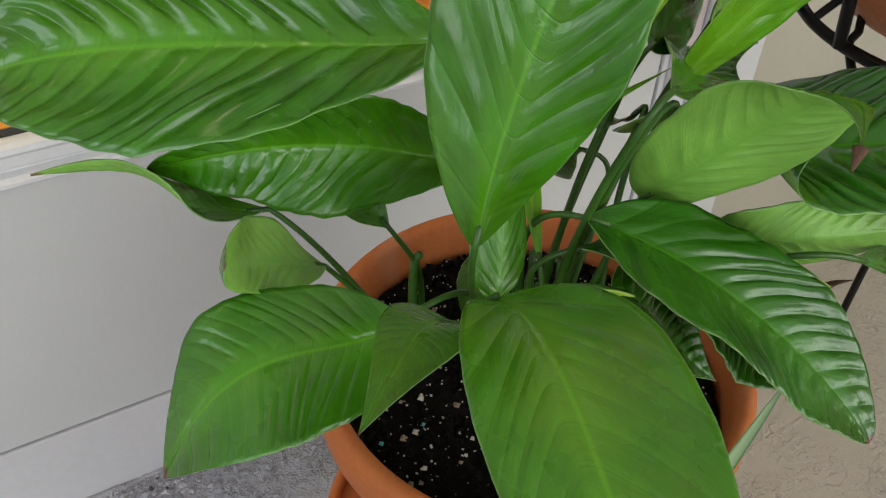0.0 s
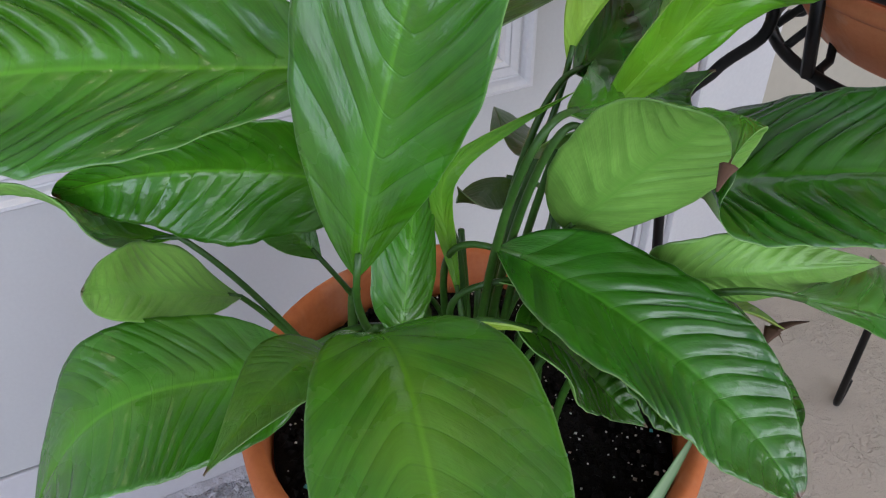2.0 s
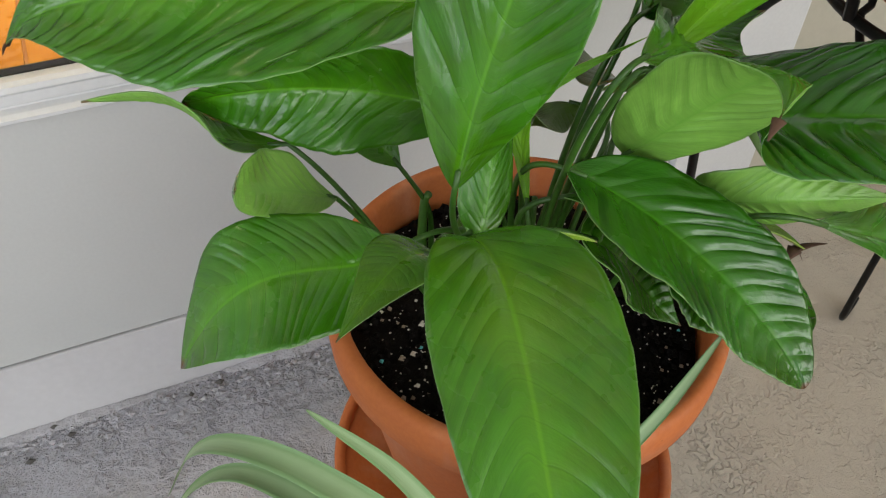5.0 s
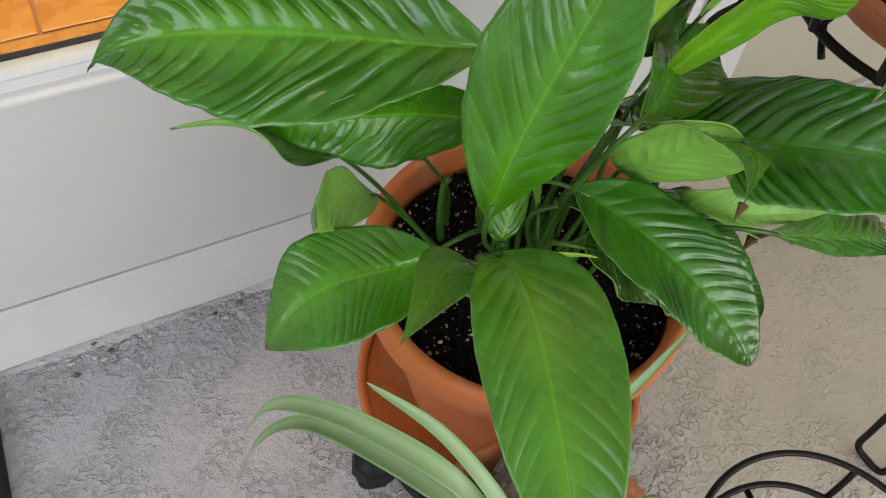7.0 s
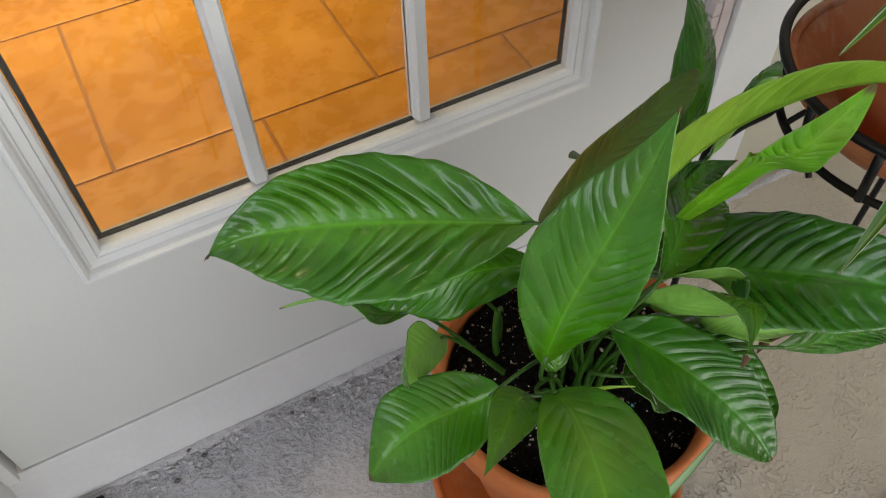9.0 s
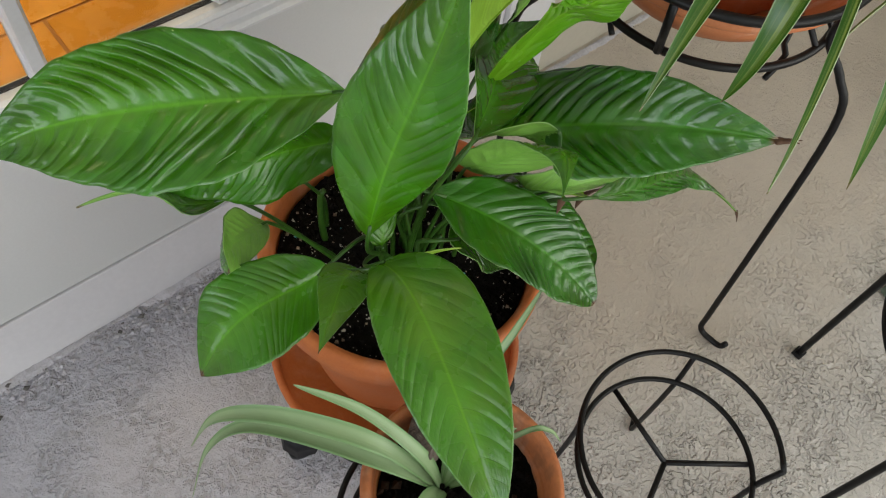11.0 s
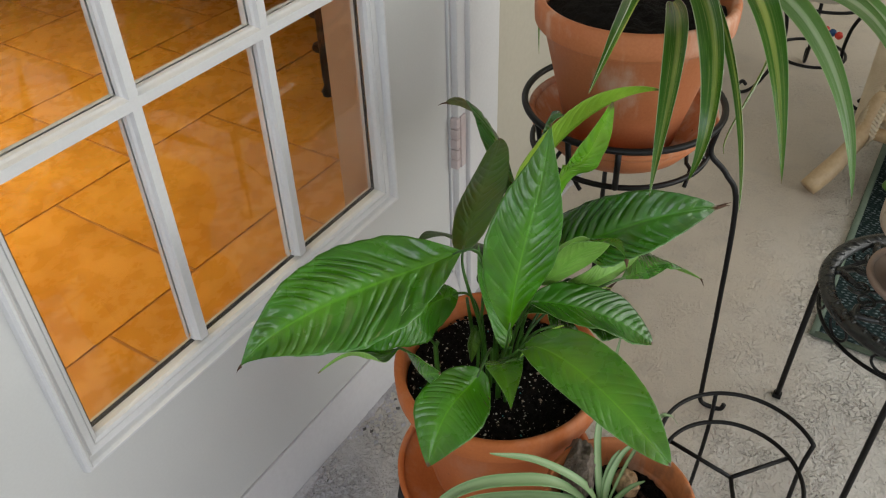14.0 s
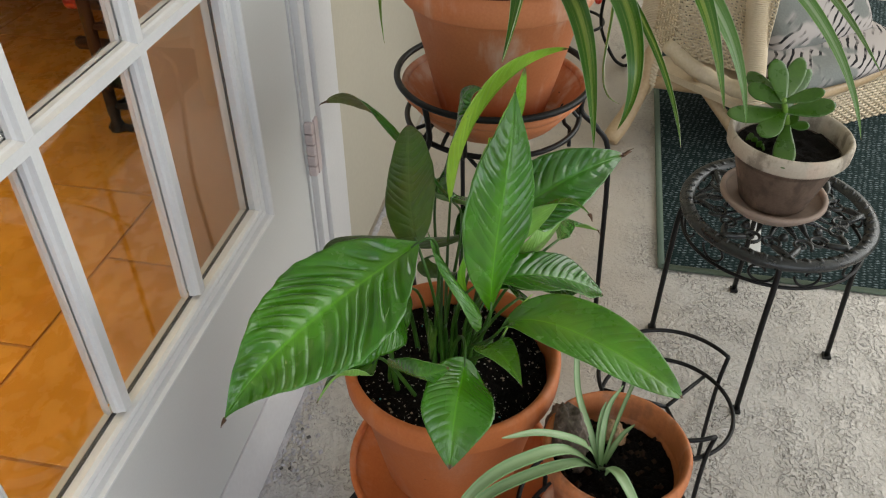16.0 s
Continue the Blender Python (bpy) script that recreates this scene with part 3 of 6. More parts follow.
BOARD = [(-0.022, -0.02), (-0.022, 0.004), (-0.0035, 0.0925), (-0.002, 0.0935), (0.045, 0.0935), (0.045, -0.02)]
part("threshold", mesh_of("threshold", [(x, y, z) for x in (-0.555, 0.632) for y, z in BOARD], [(i, (i + 1) % 6, 6 + (i + 1) % 6, 6 + i) for i in range(6)] + [tuple(range(6))[::-1], tuple(range(6, 12))], BOARD_PAINT, False), label="white painted board under the door", category="threshold", kind="structure")
part("mortar_edge", mesh_of("mortar_edge", *mortar_strip(), MORTAR), None, "rough mortar edge along the wall", category="mortar", kind="structure")

part("mortar_crumbs", mesh_of("mortar_crumbs", *grit_line(900, 5), MORTAR, False), None, "grey crumbs of mortar along the threshold board", category="mortar", kind="stuff")
part("grit", mesh_of("grit", *grit_line(70, 9), GRIME, False), None, "dark bits of dirt along the threshold board", category="grit", kind="stuff")

# door casing and jambs
casing = thing("door_frame", label="white painted door frame with casing", category="door frame", kind="structure")
part("stop", box("stop", (0.6235, 0.632), (-0.004, 0.10), (0.0935, 2.24), PAINT_TRIM, 0.0015), casing)
part("jamb", box("jamb", (0.6322, 0.6606), (-0.0165, 0.10), (0.0, 2.24), PAINT_TRIM, 0.003), casing)
part("casing", box("casing", (0.6608, 0.7700), (-0.0260, 0.09), (0.0, 2.30), PAINT_TRIM, 0.004), casing)
part("jamb", box("jamb", (-0.453, -0.435), (-0.012, 0.10), (0.088, 2.24), PAINT_TRIM, 0.002), casing)
part("casing", box("casing", (-0.555, -0.4535), (-0.042, 0.09), (0.0, 2.30), PAINT_TRIM, 0.006), casing)
part("head_casing", box("head", (-0.555, 0.770), (-0.052, 0.09), (2.3005, 2.38), PAINT_TRIM, 0.006), casing)
part("head_jamb", box("head_jamb", (-0.4345, 0.6230), (-0.012, 0.09), (2.2385, 2.30), PAINT_TRIM, 0.002), casing)

# the glazed door
DOOR_L, DOOR_R, DOOR_B, DOOR_T = -0.428, 0.6205, 0.0958, 2.235
# opening of the glazing
GL, GR, GB, GT = -0.200, 0.407, 0.436, 1.952
MUNTINS_X = (-0.012, 0.199)
MUNTINS_Z = (0.808, 1.190, 1.572)
door = thing("door_1", label="white glazed door with small panes, shut", category="door", kind="structure")
part("slab", joined("slab", [box("s", (DOOR_L, GL - 0.012), (0.0, 0.042), (DOOR_B, DOOR_T), PAINT, 0), box("s", (GR + 0.012, DOOR_R), (0.0, 0.042), (DOOR_B, DOOR_T), PAINT, 0), box("s", (GL - 0.012, GR + 0.012), (0.0, 0.042), (DOOR_B, GB - 0.012), PAINT, 0), box("s", (GL - 0.012, GR + 0.012), (0.0, 0.042), (GT + 0.012, DOOR_T), PAINT, 0)], PAINT), door, "smooth white painted door leaf")
# dark strip added in the gap so that its shade reads as a line
part("sweep", box("sweep", (DOOR_L, DOOR_R), (0.0015, 0.038), (0.0938, DOOR_B - 0.0002), GASKET, 0), door, "dark strip filling the gap under the door")


def moulding(name, x0, x1, z0, z1, steps, mat):
    """A mitred picture-frame moulding; steps are (outset from the opening, y)."""
    verts, faces = [], []
    for out, y in steps:
        verts += [(x0 - out, y, z0 - out), (x1 + out, y, z0 - out), (x1 + out, y, z1 + out), (x0 - out, y, z1 + out)]
    for k in range(len(steps) - 1):
        for i in range(4):
            j = (i + 1) % 4
            faces.append((4 * k + i, 4 * k + j, 4 * k + 4 + j, 4 * k + 4 + i))
    return mesh_of(name, verts, faces, mat, smooth=False)


lite = part("lite_frame", moulding("lite_frame", GL, GR, GB, GT, ((0.0, 0.020), (-0.001, 0.006), (0.0015, 0.0005), (0.0060, -0.0015), (0.0068, 0.0006), (0.0078, -0.0016), (0.0165, -0.0026), (0.0185, 0.0002), (0.0205, -0.0010), (0.0225, -0.0075), (0.0258, -0.0120), (0.0290, -0.0122), (0.0320, -0.0080), (0.0337, 0.002)), PAINT_TRIM), door, "moulded white frame round the panes")
part("gasket", moulding("gasket", GL, GR, GB, GT, ((-0.0012, 0.0185), (-0.007, 0.0185), (-0.007, 0.0205)), GASKET), lite, "dark glazing strip")


def muntin_v(x, z0, z1):
    prof = ((-0.0112, 0.016), (-0.0108, 0.010), (-0.0085, 0.007), (-0.0065, 0.001), (0.0065, 0.001), (0.0085, 0.007), (0.0108, 0.010), (0.0112, 0.016))
    verts = [(x + a, b, z) for z in (z0, z1) for a, b in prof]
    k = len(prof)
    return verts, [(i, i + 1, k + i + 1, k + i) for i in range(k - 1)]


for x in MUNTINS_X:
    v, f = muntin_v(x, GB + 0.0085, GT)
    part("muntin", mesh_of("muntin", v, f, PAINT_TRIM, False), door)
for z in MUNTINS_Z:
    v, f = muntin_v(0, GL, GR)
    part("crossbar", mesh_of("crossbar", [(c, b - 0.0006, z - a) for a, b, c in v], f, PAINT_TRIM, False), door)
# the same bars on the room's side of the glass
for x in MUNTINS_X:
    v, f = muntin_v(x, GB, GT)
    part("inner_muntin", mesh_of("inner_muntin", [(q[0], 0.0372 - q[1], q[2]) for q in v], [k[::-1] for k in f], PAINT_TRIM, False), door)
for z in MUNTINS_Z:
    v, f = muntin_v(0, GL, GR)
    part("inner_crossbar", mesh_of("inner_crossbar", [(c, 0.0366 - b, z - a) for a, b, c in v], [k[::-1] for k in f], PAINT_TRIM, False), door)
xs = (GL, *MUNTINS_X, GR)
zs = (GB, *MUNTINS_Z, GT)
for i in range(3):
    for k in range(4):
        pane = part("pane", box("pane", (xs[i] + 0.0008, xs[i + 1] - 0.0008), (0.0165, 0.0205), (zs[k] + 0.0008, zs[k + 1] - 0.0008), GLASS, 0), door)
        pane.visible_shadow = False


def hinge(z):
    """A painted butt hinge: a leaf on the jamb and a barrel of five knuckles over the gap."""
    plate = box("plate", (0.6365, 0.6535), (-0.0205, -0.0160), (z, z + 0.112), HINGE, 0.001)
    web = box("web", (0.6345, 0.6364), (-0.0180, -0.0160), (z + 0.004, z + 0.108), HINGE, 0)
    knuckles = [box("k", (0.6215, 0.6343), (-0.0200, -0.0045), (z + 0.0224 * i + 0.0010, z + 0.0224 * (i + 1) - 0.0010), HINGE, 0.003) for i in range(5)]
    return joined("hinge", [plate, web, *knuckles], HINGE)


for z in (0.362, 1.12, 1.88):
    part("hinge", hinge(z), door, "pinkish grey painted butt hinge")


# ---- porch things ----
def pot_profile(r, h, lip, thick, foot):
    """Terracotta pot: tapered body under a rolled lip band, standing on z = 0."""
    body = r - 0.010
    return [(0.002, 0.0), (foot - 0.004, 0.0), (foot, 0.004), (body - 0.004, h - lip - 0.002), (body - 0.001, h - lip), (r - 0.004, h - lip + 0.002), (r - 0.001, h - lip + 0.006),
            (r, h - lip * 0.5), (r, h - 0.005), (r - 0.003, h - 0.001), (r - thick * 0.5, h), (r - thick + 0.002, h - 0.002), (r - thick, h - 0.006), (r - thick - 0.002, h - lip), (foot - thick + 0.004, 0.012), (0.002, 0.012)]


def flower_pot(at, r, h, lip, thick, foot, body_mat, rim_mat, label):
    """A pot of two parts: the tapered body, and the rolled rim above it."""
    ob = thing("flower_pot", at, label=label, category="flower pot")
    prof = pot_profile(r, h, lip, thick, foot)
    part("body", lathe("body", prof[:5] + [(r - thick - 0.002, h - lip)] + prof[14:], body_mat), ob)
    part("rim", lathe("rim", [(r - thick - 0.002, h - lip)] + prof[4:14], rim_mat), ob)
    return ob


def saucer_profile(r, h, foot, thick=0.009):
    return [(0.002, 0.0), (foot, 0.0), (foot + 0.004, 0.003), (r - 0.004, h - 0.012), (r, h - 0.008), (r, h - 0.002), (r - 0.003, h), (r - thick, h - 0.001), (r - thick - 0.001, h - 0.008), (foot - 0.004, 0.010), (0.002, 0.009)]


def saucer(at, r, h, foot, mat, label):
    """A saucer of two parts: the dish and its raised rim."""
    ob = thing("saucer", at, label=label, category="saucer")
    prof = saucer_profile(r, h, foot)
    part("dish", lathe("dish", prof[:4] + prof[8:], mat), ob)
    part("rim", lathe("rim", [prof[8]] + prof[3:9], mat), ob)


def soil_mesh(name, r, dome=0.006, rough=0.006, rings=26, segs=90, seed=0):
    verts, faces = [(0, 0, dome)], []
    for k in range(1, rings + 1):
        rr = r * k / rings
        for i in range(segs):
            a = 2 * math.pi * i / segs
            x, y = rr * math.cos(a), rr * math.sin(a)
            z = dome * (1 - (k / rings) ** 2) + rough * (noise.noise((x * 45 + seed, y * 45, 0)) + 0.6 * noise.noise((x * 150, y * 150, seed)))
            verts.append((x, y, z))
    for i in range(segs):
        faces.append((0, 1 + i, 1 + (i + 1) % segs))
    for k in range(rings - 1):
        for i in range(segs):
            j = (i + 1) % segs
            faces.append((1 + k * segs + i, 1 + (k + 1) * segs + i, 1 + (k + 1) * segs + j, 1 + k * segs + j))
    return mesh_of(name, verts, faces, SOIL)


def crumbs(name, centre, r, count, size, mat, rng, lift=0.002):
    """Many small lumps on a round bed, in one mesh."""
    verts, faces = [], []
    for _ in range(count):
        a, d = rng.uniform(0, 2 * math.pi), r * math.sqrt(rng.random())
        s = size * rng.uniform(0.4, 1.25)
        c = Vector((centre[0] + d * math.cos(a), centre[1] + d * math.sin(a), centre[2] + lift + rng.uniform(-0.001, 0.004)))
        base = len(verts)
        for v in ((1, 0, 0), (-1, 0, 0), (0, 1, 0), (0, -1, 0), (0, 0, 1), (0, 0, -1)):
            verts.append(c + Vector(v) * s * rng.uniform(0.6, 1.2))
        for f in ((0, 2, 4), (2, 1, 4), (1, 3, 4), (3, 0, 4), (2, 0, 5), (1, 2, 5), (3, 1, 5), (0, 3, 5)):
            faces.append(tuple(base + q for q in f))
    return mesh_of(name, verts, faces, mat, smooth=False)


POT_C = (0.183, -0.355)
POT_R, POT_TOP, POT_H = 0.145, 0.416, 0.225
rng = random.Random(7)

# black rolling caddy under the saucer
CADDY_Z = 0.125
caddy = thing("plant_caddy", (*POT_C, 0), label="black rolling plant caddy under the big saucer", category="plant caddy")
for r in (0.125, 0.088):
    part("ring", tube("ring", ring_points((0, 0, 0.066), r), 0.0065, PLASTIC, 10, True), caddy)
part("top_ring", tube("top_ring", ring_points((0, 0, CADDY_Z + 0.012), 0.100), 0.008, PLASTIC, 10, True), caddy)
for i in range(5):
    a = radians(176 + 72 * i)
    d = Vector((math.cos(a), math.sin(a), 0))
    part("arm", tube("arm", [d * 0.02 + Vector((0, 0, 0.066)), d * 0.142 + Vector((0, 0, 0.066))], 0.010, PLASTIC, 8, flat=0.6), caddy)
    part("riser", tube("riser", [d * 0.118 + Vector((0, 0, 0.066)), d * 0.100 + Vector((0, 0, CADDY_Z + 0.012))], 0.007, PLASTIC, 8), caddy)
    c = d * 0.142
    cast = part("caster", tube("caster", [c + Vector((0, 0, 0.042)), c + Vector((0, 0, 0.078))], lambda u: 0.030 - 0.006 * u, PLASTIC, 8), caddy, at=pose(0, 0, 0))
    part("wheel", tube("wheel", [c + Vector((-d.y, d.x, 0)) * s + Vector((0, 0, 0.025)) for s in (-0.016, -0.012, 0.012, 0.016)], lambda u: 0.025 if 0.1 < u < 0.9 else 0.021, PLASTIC, 20), cast)

saucer_z = CADDY_Z + 0.0205
saucer((*POT_C, saucer_z), 0.153, 0.046, 0.118, CLAY, "large terracotta saucer under the pot")
pot_z = POT_TOP - POT_H
flower_pot((*POT_C, pot_z), POT_R, POT_H, 0.042, 0.013, 0.098, CLAY, CLAY, "large orange terracotta pot with a rolled rim")
SOIL_Z = 0.378
soil = part("soil", soil_mesh("soil", POT_R - 0.0165, seed=3), None, "black potting soil in the big pot", at=pose(*POT_C, SOIL_Z), category="soil", kind="stuff")
part("perlite", crumbs("perlite", (*POT_C, SOIL_Z + 0.004), POT_R - 0.020, 620, 0.0010, PERLITE, rng), None, "pale perlite grains and bark bits on the soil", category="perlite", kind="stuff")
part("perlite_lumps", crumbs("perlite_lumps", (*POT_C, SOIL_Z + 0.004), POT_R - 0.022, 58, 0.0025, PERLITE, rng), None, "larger pale perlite lumps on the soil", category="perlite", kind="stuff")
part("bark_grit", crumbs("bark_grit", (*POT_C, SOIL_Z + 0.004), POT_R - 0.022, 90, 0.0024, GRIT, random.Random(41)), None, "tan bark and shell grit on the soil", category="grit", kind="stuff")
part("fertiliser_pellets", crumbs("fertiliser_pellets", (*POT_C, SOIL_Z + 0.0045), POT_R - 0.024, 14, 0.0021, PELLET, random.Random(43)), None, "turquoise fertiliser pellets on the soil", category="pellets", kind="stuff")
part("soil_lumps", crumbs("soil_lumps", (*POT_C, SOIL_Z + 0.002), POT_R - 0.020, 1800, 0.0035, SOIL, rng), None, "black crumbs of soil in the big pot", category="soil", kind="stuff")

# ---- the peace lily ----
lily = thing("peace_lily", (*POT_C, SOIL_Z), label="glossy green peace lily with broad leaves in the big pot", category="houseplant")
NU, NV = 190, 24


def blade_mesh(b0, b1, b2, b3, roll, half, peak, fold, shape, seed, base, mats, veins=15.0, ripples=1.0):
    """A blade along a cubic midrib: half widths of both sides, where it is widest, roll at base and tip, fold of each side, and how blunt base and tip are."""
    rnd = random.Random(seed)
    B = [np.array(p) for p in (b0, b1, b2, b3)]
    us = np.linspace(0, 1, NU + 1)[:, None]
    P = (1 - us) ** 3 * B[0] + 3 * us * (1 - us) ** 2 * B[1] + 3 * us ** 2 * (1 - us) * B[2] + us ** 3 * B[3]
    T = 3 * (1 - us) ** 2 * (B[1] - B[0]) + 6 * us * (1 - us) * (B[2] - B[1]) + 3 * us ** 2 * (B[3] - B[2])
    T /= np.linalg.norm(T, axis=1)[:, None]
    s = np.cross(B[3] - B[0], (0, 0, 1.0))
    s /= np.linalg.norm(s)
    S = []
    for t in T:
        s = s - t * (s @ t)
        s = s / np.linalg.norm(s)
        S.append(s)
    S = np.array(S)
    N = np.cross(S, T)
    ang = np.radians(roll[0] + (roll[1] - roll[0]) * us)
    S = S * np.cos(ang) + N * np.sin(ang)
    N = np.cross(S, T)
    big = max(half)
    f1, f2, ph = rnd.uniform(5, 8), rnd.uniform(11, 16), rnd.uniform(0, 6)
    thick = 0.0004
    top, under, uvs, counts = [], [], [], []
    line = us[:, 0]
    for i in range(NU + 1):
        for j in range(NV + 1):
            v = 2 * j / NV - 1
            a = abs(v)
            # rows of the mesh run along the side veins, which sweep towards the tip
            u = line[i] + 0.36 * a ** 1.15 * min(1.0, line[i] * 4) * (1 - line[i])
            k = min(u * NU, NU - 1e-6)
            k0, kf = int(k), k - int(k)
            p, s, n = P[k0] * (1 - kf) + P[k0 + 1] * kf, S[k0] * (1 - kf) + S[k0 + 1] * kf, N[k0] * (1 - kf) + N[k0 + 1] * kf
            if u < peak:
                w = math.sin(math.pi / 2 * max(u / peak, 1e-4)) ** shape[0]
            else:
                w = math.cos(math.pi / 2 * min((u - peak) / (1 - peak), 0.9999)) ** shape[1]
            w = max(w, 0.012)
            hw, fd = (half[0], fold[0]) if v > 0 else (half[1], fold[1])
            edge = 1 + min(ripples, 0.7) * 0.026 * (math.sin(f2 * u * 2 + ph + (2.1 if v > 0 else 0)) + 0.6 * math.sin(f2 * u * 5.3 + ph)) * a
            x = w * hw * a * edge
            bend = fd * (0.7 + 0.3 * a)
            # side veins: unevenly spaced, out of step on the two sides, each field between them split by a fainter crease
            rib = line[i] * veins + min(1.0, a * 5) * ((0.5 if v > 0 else 0.0) + 0.38 * noise.noise((line[i] * 6, seed * 1.9, 1 if v > 0 else 5)))
            pillow = 2.1 * abs(math.sin(math.pi * rib)) ** 0.85 - 1.3
            minor = abs(math.sin(2 * math.pi * rib + 0.8 * noise.noise((line[i] * 9, v * 2, seed)))) ** 0.8 - 0.6
            fade = min(1, 4.5 * a * (1.04 - a)) * min(1, w * 1.3)
            strength = max(0.30, 0.80 + 0.95 * noise.noise((u * 4 + seed * 2.3, v * 1.6, 1.7)))
            ripple = ripples * big * (0.032 * pillow + 0.008 * minor) * fade * strength
            dent = ripples * big * (0.075 * noise.noise((u * 5 + seed * 3.1, v * 1.3, 0.3)) + 0.036 * noise.noise((line[i] * 17 + seed * 5.3, v * 2.6, 0.9)) + 0.014 * noise.noise((rib * 1.6, v * 7, seed * 0.7))) * fade
            wave = min(ripples, 0.75) * big * 0.095 * math.sin(f1 * 2 * u + ph + (1.7 if v > 0 else 0)) * a ** 2.2 * min(1, w * 1.5)
            groove = -big * 0.03 * math.exp(-(a / 0.06) ** 2)
            q = p + s * x * math.cos(bend) * (1 if v > 0 else -1) + n * (x * math.sin(bend) + ripple + dent + wave + groove)
            top.append(q + n * thick)
            under.append(q - n * thick)
            uvs.append((line[i], (v + 1) / 2))
            counts.append((rib, a))
    verts = top + under
    off = len(top)
    faces, slots = [], []
    row = NV + 1
    for i in range(NU):
        for j in range(NV):
            q = (i * row + j, i * row + j + 1, (i + 1) * row + j + 1, (i + 1) * row + j)
            faces.append(q)
            slots.append(0)
            faces.append(tuple(off + z for z in q[::-1]))
            slots.append(1)
    rim = [i * row for i in range(NU + 1)]
    rim2 = [i * row + NV for i in range(NU + 1)]
    for i in range(NU):
        faces += [(rim[i], rim[i + 1], off + rim[i + 1], off + rim[i]), (rim2[i + 1], rim2[i], off + rim2[i], off + rim2[i + 1])]
        slots += [1, 1]
    return mesh_of("leaf", [Vector(q) - Vector(base) for q in verts], faces, mats, True, slots, uvs + uvs, counts + counts), Vector(T[0])


def leaf(b0, b1, b2, b3, roll, half, peak, fold, shape, tone, seed, low=False, quilt=1.0, root=None):
    """One leaf of the lily with its petiole."""
    rnd = random.Random(seed)
    base = Vector((*POT_C, SOIL_Z))
    veins = 12.0 + 70.0 * max(half)
    me, t = blade_mesh(b0, b1, b2, b3, roll, half, peak, fold, shape, seed, base, [LEAF[tone], UNDER[tone if tone in UNDER else "mid"]], veins, quilt)
    part("leaf", me, lily, {"bright": "young bright green leaf", "aged": "ageing olive brown leaf", "dark": "deep green glossy leaf", "olive": "dull olive green leaf", "dusty": "dark leaf with a withering brown end"}.get(tone, ""))
    b = Vector(b0) - base
    root = Vector((root[0], root[1], SOIL_Z)) - base if root else Vector((rnd.uniform(-0.016, 0.016), rnd.uniform(-0.016, 0.016), 0.0)) + Vector((b.x, b.y, 0)) * 0.30
    reach = (b - root).length
    c1 = root + (b - root) * (0.33 if low else 0.05) + Vector((0, 0, reach * (0.02 if low else 0.5)))
    c2 = b - t * 0.012 - (b - root) * 0.2 if low else b - t * min(0.05, reach * 0.4)
    pts = [(1 - q) ** 3 * root + 3 * q * (1 - q) ** 2 * c1 + 3 * q * q * (1 - q) * c2 + q ** 3 * b for q in [z / 22 for z in range(23)]]
    pts[0] = pts[0] - Vector((0, 0, 0.012))
    pts.append(b + t * 0.012)
    part("petiole", tube("petiole", pts, lambda q: 0.0026 - 0.0010 * q, PETIOLE, 8), lily)


